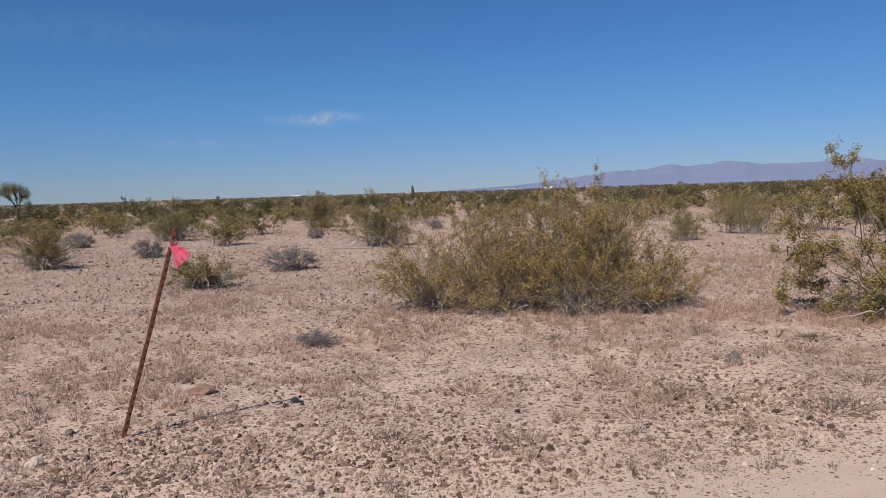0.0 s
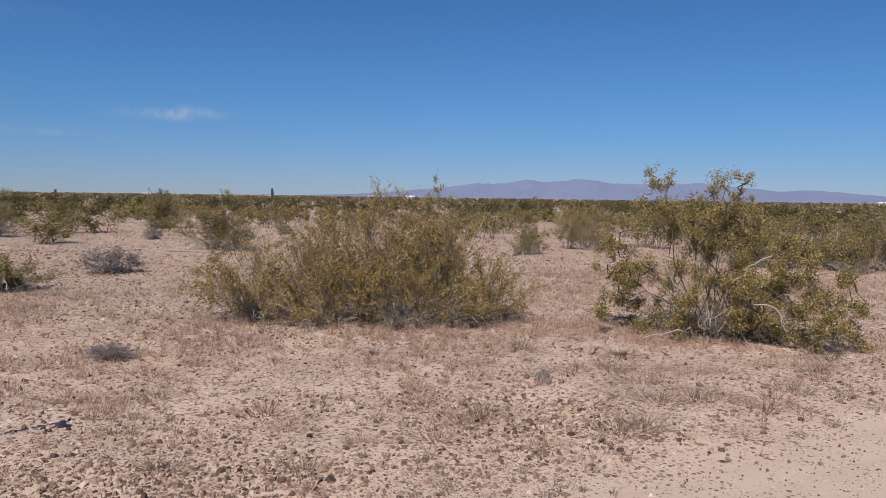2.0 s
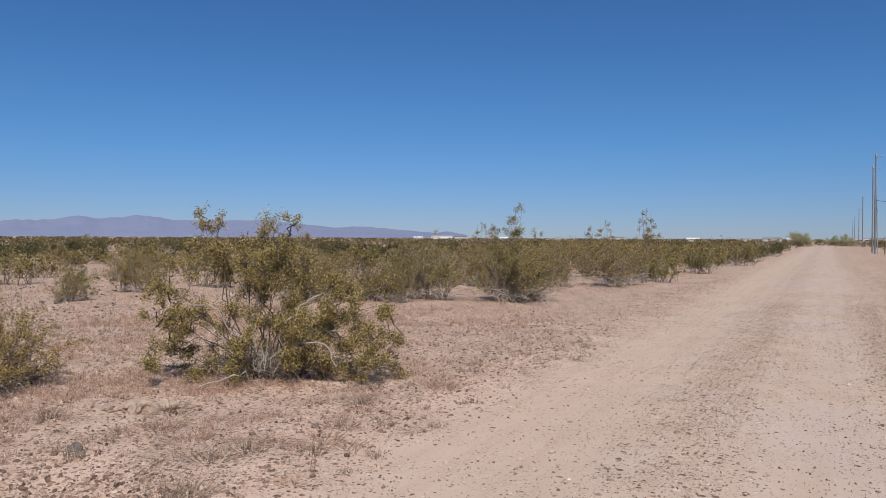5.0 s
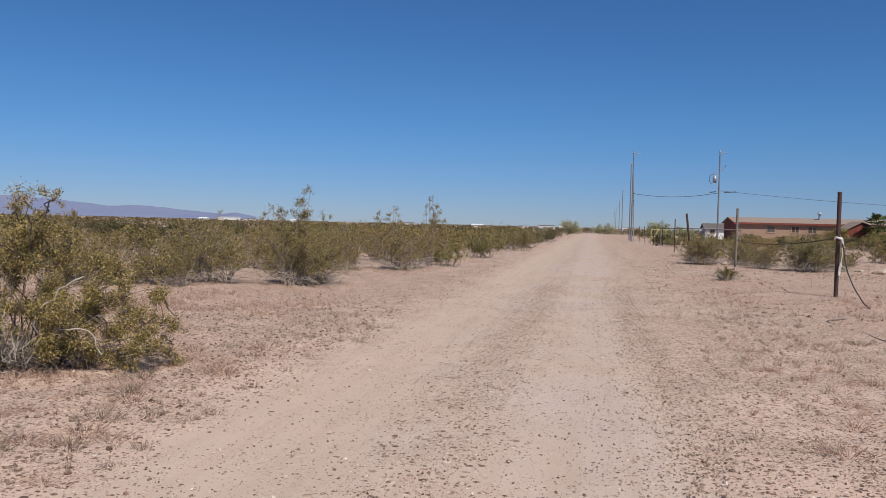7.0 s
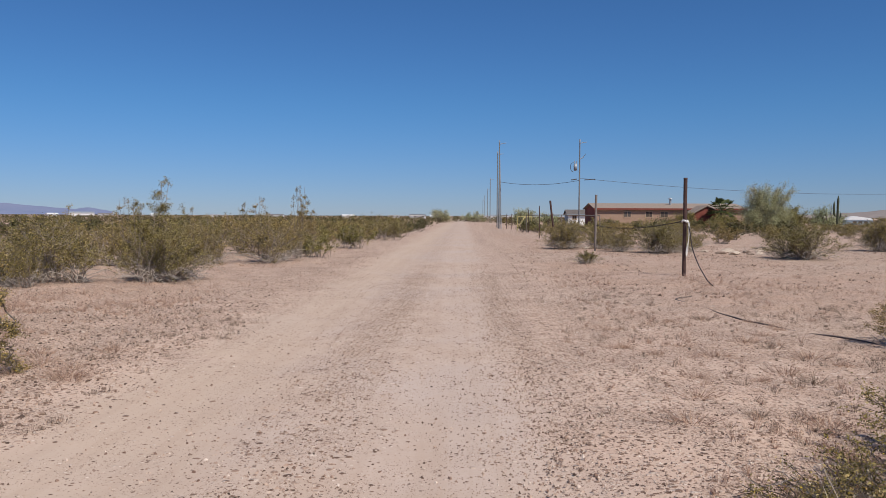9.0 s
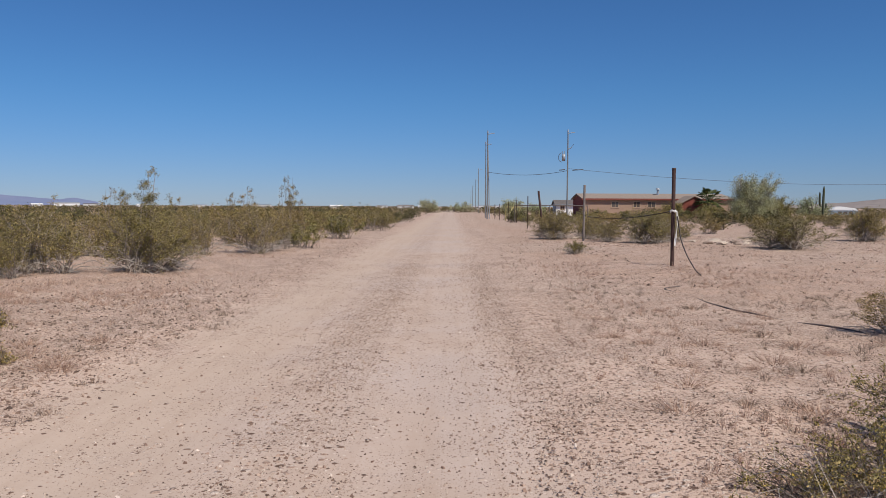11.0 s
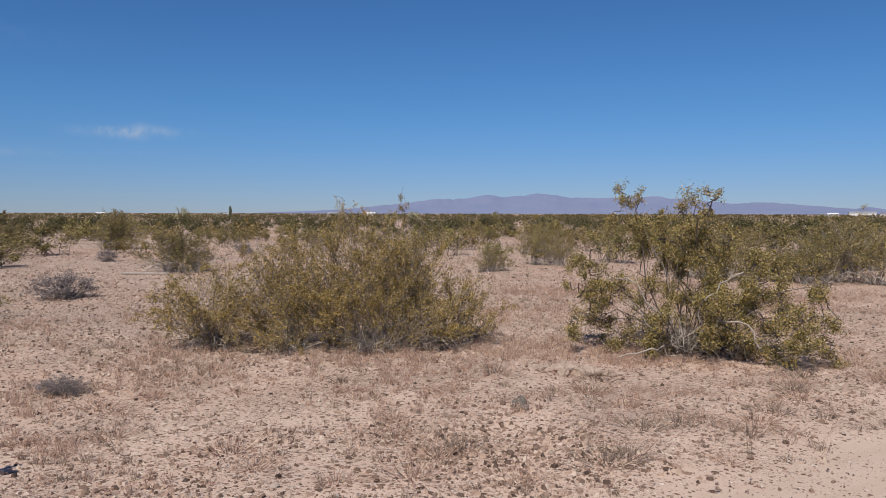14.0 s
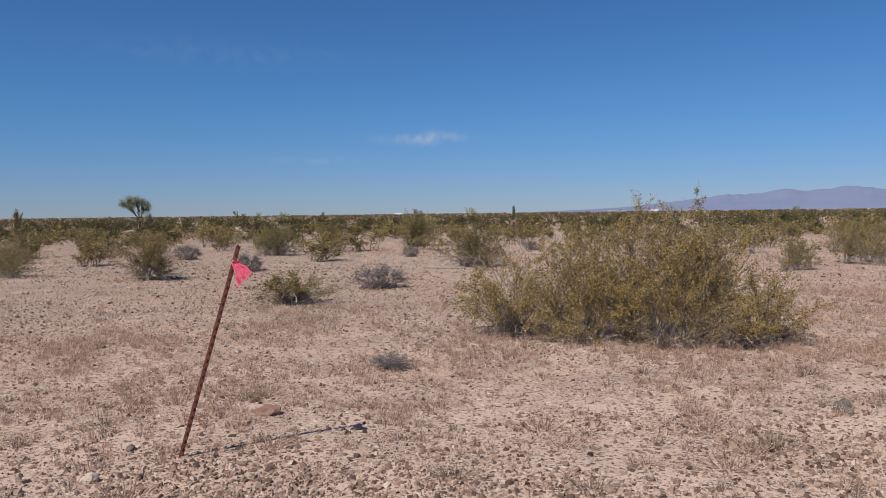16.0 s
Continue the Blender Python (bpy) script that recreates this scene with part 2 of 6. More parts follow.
M_GREY_PIPE = speckled("grey_pipe", ((0.15, 0.12, 0.105), (0.27, 0.23, 0.205)), 9, 0.75, 0.3, 0.003)
M_RIBBON = island("ribbon_film", ((0.0, (0.95, 0.17, 0.31)), (1.0, (1.0, 0.30, 0.44))), 0.45, 0.45)
M_ROCK = speckled("field_rock", ((0.22, 0.15, 0.115), (0.42, 0.33, 0.26)), 12, 0.92, 0.6, 0.01)
M_ROCK_RED = speckled("red_rock", ((0.19, 0.105, 0.08), (0.32, 0.20, 0.155)), 14, 0.92, 0.6, 0.01)
M_ROCK_GREY = speckled("grey_rock", ((0.06, 0.05, 0.044), (0.26, 0.215, 0.18)), 16, 0.9, 0.6, 0.01)
M_ROCK_PALE = speckled("pale_slab", ((0.38, 0.29, 0.225), (0.60, 0.50, 0.41)), 10, 0.92, 0.5, 0.01)
M_ROCK_TAN = speckled("tan_slab", ((0.30, 0.215, 0.165), (0.48, 0.375, 0.30)), 14, 0.92, 0.6, 0.01)
M_HOSE = speckled("black_hose", ((0.030, 0.026, 0.030), (0.075, 0.062, 0.065)), 10, 0.85, 0.3, 0.003, 0.15)
M_HOSE_DUSTY = speckled("dusty_hose", ((0.055, 0.045, 0.047), (0.25, 0.19, 0.17)), 1.6, 0.9, 0.3, 0.003, 0.1)
M_CLOTH = speckled("white_cloth", ((0.62, 0.58, 0.56), (0.80, 0.77, 0.75)), 14, 0.9, 0.3, 0.004)
M_POLE = speckled("utility_pole_wood", ((0.125, 0.125, 0.13), (0.22, 0.22, 0.225)), 3, 0.9, 0.3, 0.01)
M_STEEL = speckled("galvanised_steel", ((0.26, 0.28, 0.31), (0.38, 0.40, 0.43)), 3, 0.5, 0.1, 0.002, 0.5, 0.3)
M_WIRE = speckled("wire", ((0.06, 0.06, 0.07), (0.10, 0.10, 0.11)), 3, 0.6, 0.0)
M_STUCCO = speckled("tan_siding", ((0.30, 0.20, 0.145), (0.37, 0.255, 0.19)), 2, 0.9, 0.2, 0.01)
M_SHINGLE = speckled("tan_shingle", ((0.245, 0.19, 0.155), (0.325, 0.26, 0.215)), 2.5, 0.95, 0.4, 0.02)
M_REDWOOD = speckled("red_brown_siding", ((0.16, 0.045, 0.035), (0.24, 0.075, 0.055)), 2, 0.85, 0.2, 0.01)
M_TRIM = speckled("cream_trim", ((0.34, 0.24, 0.17), (0.42, 0.31, 0.23)), 3, 0.7, 0.1)
M_WHITE = speckled("white_paint", ((0.70, 0.70, 0.70), (0.80, 0.80, 0.79)), 1, 0.6, 0.1)
M_BLUEGREY = speckled("blue_grey_paint", ((0.20, 0.25, 0.29), (0.28, 0.33, 0.37)), 2, 0.6, 0.1)
M_DARKROOF = speckled("dark_roof", ((0.10, 0.085, 0.08), (0.17, 0.15, 0.14)), 2, 0.9, 0.2)
M_YELLOW = speckled("faded_yellow_paint", ((0.42, 0.33, 0.12), (0.55, 0.45, 0.2)), 4, 0.7, 0.1)
M_SAGUARO = speckled("cactus_skin", ((0.045, 0.055, 0.035), (0.085, 0.095, 0.065)), 4, 0.8, 0.3)
M_RUBBER = speckled("tyre_rubber", ((0.02, 0.02, 0.02), (0.035, 0.035, 0.035)), 4, 0.8, 0.1)
# no haze in the air: its blue is put into the mountains' base colour
M_MOUNTAIN = speckled("haze_tinted_rock", ((0.172, 0.208, 0.320), (0.215, 0.238, 0.345)), 0.006, 1.0, 0.0, spec=0.0)
M_HILL = speckled("far_hill", ((0.21, 0.185, 0.18), (0.29, 0.25, 0.235)), 0.02, 1.0, 0.0, spec=0.0)
M_GLASS, kg, bgl, _o = material("window_glass", 0.05, 0.5)
bgl.inputs["Base Color"].default_value = (0.10, 0.08, 0.07, 1)

# ---- mesh helpers ----


def array_mesh(name, verts, faces, mat=None, smooth=False):
    """A mesh from arrays: verts (n, 3), faces (m, k) or a list of such."""
    blocks = [np.asarray(f, dtype=np.int32) for f in (faces if isinstance(faces, list) else [faces]) if len(f)]
    me = bpy.data.meshes.new(name)
    v = np.asarray(verts, dtype=np.float32)
    me.vertices.add(len(v))
    me.vertices.foreach_set("co", v.ravel())
    sizes = np.concatenate([np.full(len(f), f.shape[1], dtype=np.int32) for f in blocks])
    loops = np.concatenate([f.ravel() for f in blocks])
    me.loops.add(len(loops))
    me.loops.foreach_set("vertex_index", loops)
    me.polygons.add(len(sizes))
    me.polygons.foreach_set("loop_start", np.concatenate([[0], np.cumsum(sizes)[:-1]]).astype(np.int32))
    me.polygons.foreach_set("use_smooth", np.full(len(sizes), smooth))
    me.update(calc_edges=True)
    if mat:
        me.materials.append(mat)
    return me


def piece(name, me, parent=None, label=""):
    ob = new(name, me)
    if parent is not None:
        ob.parent = parent
    return tagged(ob, label) if label else ob


def part(name, bm, mat, parent=None, label="", smooth=False):
    """Link a bmesh as one mesh object under a thing or a part."""
    me = bpy.data.meshes.new(name)
    bmesh.ops.recalc_face_normals(bm, faces=bm.faces)
    for f in bm.faces:
        f.smooth = smooth
    bm.to_mesh(me)
    bm.free()
    me.materials.append(mat)
    return piece(name, me, parent, label)


def box(bm, x0, x1, y0, y1, z0, z1, bevel=0.0):
    vs = bmesh.ops.create_cube(bm, size=1.0, matrix=Matrix.Translation(((x0 + x1) / 2, (y0 + y1) / 2, (z0 + z1) / 2)) @ Matrix.Diagonal((x1 - x0, y1 - y0, z1 - z0, 1)))["verts"]
    if bevel:
        es = list({e for v in vs for e in v.link_edges})
        bmesh.ops.bevel(bm, geom=es, offset=bevel, segments=1, affect="EDGES")


def tubes(paths, radii, sides=4):
    """Tapered tubes along many polylines of equal length: paths (n, s, 3), radii (n, s)."""
    paths, radii = np.asarray(paths, float), np.asarray(radii, float)
    n, s, _ = paths.shape
    t = np.gradient(paths, axis=1)
    t /= np.linalg.norm(t, axis=2, keepdims=True) + 1e-9
    ref = np.where(np.abs(t[..., 2:]) > 0.8, np.array([1.0, 0, 0]), np.array([0, 0, 1.0]))
    a = np.cross(t, ref)
    a /= np.linalg.norm(a, axis=2, keepdims=True) + 1e-9
    b = np.cross(t, a)
    ang = np.arange(sides) * 2 * np.pi / sides
    ring = paths[:, :, None] + radii[:, :, None, None] * (np.cos(ang)[:, None] * a[:, :, None] + np.sin(ang)[:, None] * b[:, :, None])
    v = ring.reshape(-1, 3)
    i = np.arange(n * s * sides).reshape(n, s, sides)
    q = np.stack([i[:, :-1], np.roll(i, -1, 2)[:, :-1], np.roll(i, -1, 2)[:, 1:], i[:, 1:]], -1).reshape(-1, 4)
    return v, q


def cable(name, pts, radius, mat, parent=None, sides=6, label=""):
    v, q = tubes(np.array(pts)[None], np.full((1, len(pts)), radius), sides)
    return piece(name, array_mesh(name, v, q, mat, True), parent, label)


def curve_points(a, c, b, n=8):
    """Points of quadratic curves from a by c to b, each (m, 3)."""
    s = np.linspace(0, 1, n)[None, :, None]
    a, c, b = (np.asarray(p, float)[:, None] for p in (a, c, b))
    return (1 - s) ** 2 * a + 2 * s * (1 - s) * c + s * s * b


def join(blocks):
    """Stack (verts, faces) blocks of equal face size."""
    vs, fs, o = [], [], 0
    for v, f in blocks:
        vs.append(v), fs.append(f + o)
        o += len(v)
    return np.concatenate(vs), np.concatenate(fs)


# ---- ground ----
ROAD_L, ROAD_R = -3.05, 0.55


def lumps(x, y, seed, scale):
    """A cheap smooth random relief, as a sum of waves."""
    g = np.random.default_rng(seed)
    out = np.zeros(np.broadcast(x, y).shape)
    for _ in range(9):
        a, f, ph = g.uniform(0, 6.283), g.uniform(0.6, 1.9) / scale, g.uniform(0, 6.283)
        out = out + np.sin((x * np.cos(a) + y * np.sin(a)) * f + ph)
    return out / 4.2


def bell(x, mid, width):
    return np.exp(-((x - mid) / width) ** 2)


def height(x, y):
    x, y = np.asarray(x, float), np.asarray(y, float)
    r = np.hypot(x, y)
    wild = 1 - bell(x, -1.25, 1.9)
    z = wild * (0.022 * lumps(x, y, 1, 0.9) + 0.012 * lumps(x, y, 2, 0.3))
    z = z + 0.05 * bell(x + 0.3 * lumps(y, x * 0, 5, 2.0), -4.0, 0.7) + 0.045 * bell(x + 0.3 * lumps(y, x * 0, 6, 2.0), 1.7, 0.8)
    z = z - 0.02 * bell(x, -2.25, 0.5) - 0.02 * bell(x, -0.4, 0.45)
    return z * np.clip((200 - r) / 150, 0, 1)


def graded(lo, hi, fine, mids, reach):
    """Grid lines: fine steps between lo and hi, growing outwards to the reach."""
    up = [hi]
    while up[-1] < reach:
        up.append(up[-1] + max(fine, (up[-1] - hi) * 0.12 + fine))
    down = [lo]
    while down[-1] > -reach:
        down.append(down[-1] - max(fine, (lo - down[-1]) * 0.12 + fine))
    return np.array(down[::-1] + list(np.arange(lo + fine, hi, fine)) + up)


gx, gy = graded(-13, 6, 0.13, 0, 4600), graded(-3, 16, 0.13, 0, 4600)
X, Y = np.meshgrid(gx, gy, indexing="ij")
idx = np.arange(X.size).reshape(X.shape)
quads = np.stack([idx[:-1, :-1], idx[1:, :-1], idx[1:, 1:], idx[:-1, 1:]], -1).reshape(-1, 4)
ground = new("ground", array_mesh("ground", np.stack([X, Y, height(X, Y)], -1).reshape(-1, 3), quads, M_GROUND, True))
tagged(ground, "pinkish tan desert soil with scattered gravel and dry weeds", "ground", kind="structure")

rx = np.linspace(-3.9, 1.5, 64)
ry = np.concatenate([np.linspace(-300, -6, 40), np.arange(-5.9, 30, 0.12), 30 * np.exp(np.linspace(0.004, 1.76, 120))])
X, Y = np.meshgrid(rx, ry, indexing="ij")
edge = np.minimum(X - ROAD_L + 0.16 * lumps(Y, X * 0, 11, 0.8), ROAD_R - X + 0.20 * lumps(Y, X * 0, 12, 0.7) + np.clip((Y - 30) / 40, 0, 0.9))
Z = height(X, Y) + np.clip(edge * 0.05, -0.05, 0.008) + 0.003 * lumps(X, Y, 13, 0.12)
idx = np.arange(X.size).reshape(X.shape)
quads = np.stack([idx[:-1, :-1], idx[1:, :-1], idx[1:, 1:], idx[:-1, 1:]], -1).reshape(-1, 4)
road = new("road", array_mesh("road", np.stack([X, Y, Z], -1).reshape(-1, 3), quads, M_ROAD, True))
tagged(road, "pale packed sand road with wheel tracks and loose gravel", "dirt road", kind="structure")


# ---- far ridge and hill ----
def ridge(name, knots, dist, depth, mat, label, seed):
    """A mountain ridge along bearings (degrees left of the road) with heights in degrees."""
    az = np.linspace(knots[0][0], knots[-1][0], 260)
    el = np.interp(az, [q[0] for q in knots], [q[1] for q in knots])
    g = np.random.default_rng(seed)
    jag = np.convolve(g.normal(0, 1, 260), [0.25, 0.5, 0.25], "same") * 0.035 * np.clip(el, 0, 1)
    rows = []
    for i, s in enumerate(np.linspace(0, 1, 9)):
        dd = dist - depth * (1 - s)
        top = np.tan(np.radians(np.maximum(el + jag, 0))) * dist
        fold = 1 + 0.16 * np.sin(az * 2.3 + 5 * s) * np.sin(az * 5.1 + 3 * s) * (1 - s)
        z = top * s ** 1.3 * fold + (1.6 if s else -20)
        rows.append(np.stack([-np.sin(np.radians(az)) * dd, np.cos(np.radians(az)) * dd, z], -1))
    v = np.stack(rows)
    idx = np.arange(v.shape[0] * 260).reshape(v.shape[0], 260)
    q = np.stack([idx[:-1, :-1], idx[1:, :-1], idx[1:, 1:], idx[:-1, 1:]], -1).reshape(-1, 4)
    return tagged(new(name, array_mesh(name, v.reshape(-1, 3), q, mat, True)), label, "mountains", kind="structure")


ridge("backdrop_mountains", ((25.0, 0.2), (26.5, 0.5), (27.3, 0.36), (28.7, 0.47), (30.6, 0.64), (33.0, 0.84), (35.0, 0.72), (37.9, 1.02), (40.5, 1.28), (43.7, 1.15), (46.4, 1.2), (48.8, 1.5), (51.2, 1.22), (52.6, 1.42), (54.4, 1.1), (56.3, 1.08), (59.6, 0.68), (63.8, 0.26), (66.3, 0.14), (69.0, 0.05), (72, -0.1)), 4400, 700, M_MOUNTAIN, "mountain range on the horizon with blue haze painted into its colour", 4)
ridge("backdrop_hill", ((-60, 0.5), (-45, 1.0), (-36, 0.95), (-29.7, 0.62), (-27.5, 0.36), (-25.1, 0.24), (-21, 0.0)), 3200, 500, M_HILL, "low bare brown hill far off", 9)

# ---- shrubs ----


def leaves_at(points, size, g, flat=0.5, tri=False):
    """One small leaf at each point: a rhomb, or a plain triangle for those farther off."""
    n = len(points)
    d = g.normal(0, 1, (n, 3))
    d /= np.linalg.norm(d, axis=1, keepdims=True)
    e = np.cross(d, g.normal(0, 1, (n, 3)))
    e /= np.linalg.norm(e, axis=1, keepdims=True) + 1e-9
    s = (size * g.uniform(0.6, 1.35, n))[:, None]
    if tri:
        v = np.stack([points - d * s, points + e * s * flat * 1.6, points + d * s], 1).reshape(-1, 3)
        return v, np.arange(3 * n).reshape(n, 3)
    v = np.stack([points - d * s, points + e * s * flat, points + d * s, points - e * s * flat], 1).reshape(-1, 3)
    return v, np.arange(4 * n).reshape(n, 4)


def dome(g, width, tall, count, low=0.2, ragged=0.2, small=1.0):
    """Clump centres and radii that fill an uneven dome: rows of x, y, z, radius."""
    az = g.uniform(0, 6.283, count)
    up = g.uniform(low, 1, count)
    r = np.clip(1 - (up * 0.93) ** 3, 0, 1) ** 0.5 * width / 2 * g.uniform(0.1, 0.95, count) ** 0.6 * (0.62 + 0.38 * np.minimum(1, up * 2.2))
    z = tall * (up * 0.84) * g.uniform(1 - ragged, 1 + ragged * 0.6, count)
    rad = width * g.uniform(0.10, 0.18, count) * small
    return np.stack([np.cos(az) * r, np.sin(az) * r, z, rad], -1)


def shrub_meshes(seed, lobes, leaves, leaf, twigs=7, stem=0.014, spread=0.12, dead=16, dead_reach=0.8, flowers=0, leaf_mat=None, bark=None, sides=4, fill=0.75, seg=5, split=False, tri=False, outer=0.5, kink=0.018, rooted=0.15, sprout=None, dead_wide=0.0, twig_w=0.6):
    """The meshes of one shrub: stems with twigs, leaves, fallen grey stems, flowers."""
    g = np.random.default_rng(seed)
    lobes = np.asarray(lobes, float)
    n = len(lobes)
    c, rad = lobes[:, :3], lobes[:, 3]
    foot = np.concatenate([g.normal(0, spread * 0.7, (n, 2)) + c[:, :2] * rooted, np.full((n, 1), -0.03)], 1)
    bend = foot * 0.5 + c * 0.5 + np.stack([-c[:, 0] * 0.10, -c[:, 1] * 0.10, c[:, 2] * 0.12], -1) + g.normal(0, 0.05, (n, 3)) * np.linalg.norm(c, axis=1, keepdims=True)
    # low clumps hang at the end of stems that arch over
    bend[:, 2] = np.maximum(bend[:, 2], np.minimum(c[:, 2] + 0.22, 0.4 * np.hypot(c[:, 0], c[:, 1]) + c[:, 2] * 0.4))
    if sprout is not None:
        # clumps that branch off another clump
        kid = sprout >= 0
        foot[kid] = c[sprout[kid]]
        bend[kid] = (foot[kid] + c[kid]) / 2 + g.normal(0, 0.03, (int(kid.sum()), 3))
    main = curve_points(foot, bend, c, 7)
    main[:, 1:-1] += g.normal(0, kink, (n, 5, 3))
    blocks = [tubes(main, np.linspace(1, 0.35, 7)[None] * (stem * g.uniform(0.7, 1.3, n))[:, None], sides)]
    owner = np.repeat(np.arange(n), twigs)
    s = g.uniform(outer, 1.0, n * twigs)
    lo = np.minimum((s * 6).astype(int), 5)
    fr = (s * 6 - lo)[:, None]
    start = main[owner, lo] * (1 - fr) + main[owner, lo + 1] * fr
    aim = g.normal(0, 1, (n * twigs, 3))
    aim /= np.linalg.norm(aim, axis=1, keepdims=True)
    end = c[owner] + aim * (rad[owner] * g.uniform(0.5, 1.15, n * twigs))[:, None]
    end[:, 2] = np.maximum(end[:, 2], 0.03)
    tw = curve_points(start, (start + end) / 2 + g.normal(0, 0.04, (n * twigs, 3)) + [0, 0, 0.02], end, seg)
    blocks.append(tubes(tw, np.linspace(0.42, 0.14, seg)[None] * np.full((n * twigs, 1), stem * twig_w), 3))
    bv, bq = blocks[0]
    if sides != 3:
        tv, tq = blocks[1]
        bv, bq = np.concatenate([bv, tv]), np.concatenate([bq, tq + len(bv)])
    if split:
        # every main stem by itself
        per = 7 * sides
        sq = tubes(main[:1], np.ones((1, 7)), sides)[1]
        out = {("stem", i): array_mesh("stem", blocks[0][0][i * per:(i + 1) * per], sq, M_PALE_BARK if i % 5 == 0 else M_BARK) for i in range(n) if sprout is None or sprout[i] < 0}
        kids = [(blocks[0][0][i * per:(i + 1) * per], sq) for i in range(n) if sprout is not None and sprout[i] >= 0]
        out["branchwork"] = array_mesh("branchwork", *join([blocks[1], *kids]), bark or M_BARK)
    else:
        out = {"branchwork": array_mesh("branchwork", bv, bq, bark or M_BARK)}
    pick = g.choice(n * twigs, leaves, p=rad[owner] ** 2 / (rad[owner] ** 2).sum())
    s = g.uniform(0.12, 1.0, leaves)
    lo = np.minimum((s * (seg - 1)).astype(int), seg - 2)
    fr = (s * (seg - 1) - lo)[:, None]
    at = tw[pick, lo] * (1 - fr) + tw[pick, lo + 1] * fr + g.normal(0, 1, (leaves, 3)) * (rad[owner[pick]] * 0.22 * fill)[:, None]
    at[:, 2] = np.maximum(at[:, 2], 0.015)
    lv, lq = leaves_at(at, leaf, g, 0.5, tri)
    out["foliage"] = array_mesh("foliage", lv, lq, leaf_mat or M_LEAF)
    if flowers:
        hi = at[g.choice(leaves, flowers)] + g.normal(0, leaf, (flowers, 3))
        fv, fq = leaves_at(hi, leaf * 0.75, g, 0.9, True)
        out["bloom"] = array_mesh("bloom", fv, fq, M_FLOWER)
    if dead:
        az = g.uniform(0, 6.283, dead)
        ln = dead_reach * g.uniform(0.15, 1.0, dead) ** 1.4
        a = np.concatenate([g.normal(0, spread * 1.1, (dead, 2)), np.zeros((dead, 1))], 1)
        b = np.stack([np.cos(az + g.normal(0, 0.3, dead)) * ln, np.sin(az) * ln, g.uniform(0.0, 0.30, dead)], -1)
        m = (a + b) / 2 + np.stack([g.normal(0, 0.06, dead), g.normal(0, 0.06, dead), g.uniform(0.10, 0.42, dead)], -1)
        shift = np.stack([g.uniform(-dead_wide, dead_wide, dead), g.normal(0, dead_wide * 0.15, dead), np.zeros(dead)], -1)
        a, b, m = a + shift, b + shift, m + shift
        ds = curve_points(a, m, b, 6) + g.normal(0, 0.03, (dead, 6, 3))
        dv, dq = tubes(ds, np.linspace(1, 0.4, 6)[None] * np.full((dead, 1), stem * 0.6), 4)
        # short side twigs on the fallen stems
        k2 = np.repeat(np.arange(dead), 3)
        st = ds[k2, g.integers(2, 6, dead * 3)]
        en = st + g.normal(0, 0.13, (dead * 3, 3)) + [0, 0, 0.05]
        en[:, 2] = np.maximum(en[:, 2], 0.01)
        t2v, t2q = tubes(curve_points(st, (st + en) / 2 + g.normal(0, 0.02, st.shape), en, 4), np.linspace(0.5, 0.2, 4)[None] * np.full((dead * 3, 1), stem * 0.6), 3)
        dv, dq = np.concatenate([dv, t2v]), np.concatenate([dq, t2q + len(dv)])
        out["deadwood"] = array_mesh("deadwood", dv, dq, M_PALE_BARK)
    return out


def dead_stems(g, count, reach, stem, roots):
    """Bleached stems that arch out of the roots and lie on the ground, with short side twigs."""
    own = g.integers(0, len(roots), count)
    az = g.uniform(0, 6.283, count)
    ln = reach * g.uniform(0.25, 1.0, count)
    a = np.c_[roots[own, :2] + g.normal(0, 0.06, (count, 2)), np.zeros(count)]
    out = np.stack([np.cos(az), np.sin(az), 0 * az], -1) * ln[:, None]
    b = a + out + np.stack([0 * az, 0 * az, g.uniform(0.0, 0.28, count) * reach], -1)
    m = a + out * 0.55 + np.stack([0 * az, 0 * az, g.uniform(0.1, 0.75, count) * ln], -1)
    ds = curve_points(a, m, b, 6)
    ds[:, 1:] += g.normal(0, 0.022, (count, 5, 3)) * reach
    ds[:, :, 2] = np.maximum(ds[:, :, 2], 0.004)
    dv, dq = tubes(ds, np.linspace(1, 0.4, 6)[None] * (stem * g.uniform(0.6, 1.2, count))[:, None], 3)
    k2 = np.repeat(np.arange(count), 2)
    st = ds[k2, g.integers(2, 6, count * 2)]
    en = st + g.normal(0, 0.12, (count * 2, 3)) * reach + [0, 0, 0.04]
    en[:, 2] = np.maximum(en[:, 2], 0.01)
    tv, tq = tubes(curve_points(st, (st + en) / 2 + g.normal(0, 0.015, st.shape), en, 2), np.linspace(0.55, 0.25, 2)[None] * np.full((count * 2, 1), stem * 0.8), 3)
    return np.concatenate([dv, tv]), np.concatenate([dq, tq + len(dv)])


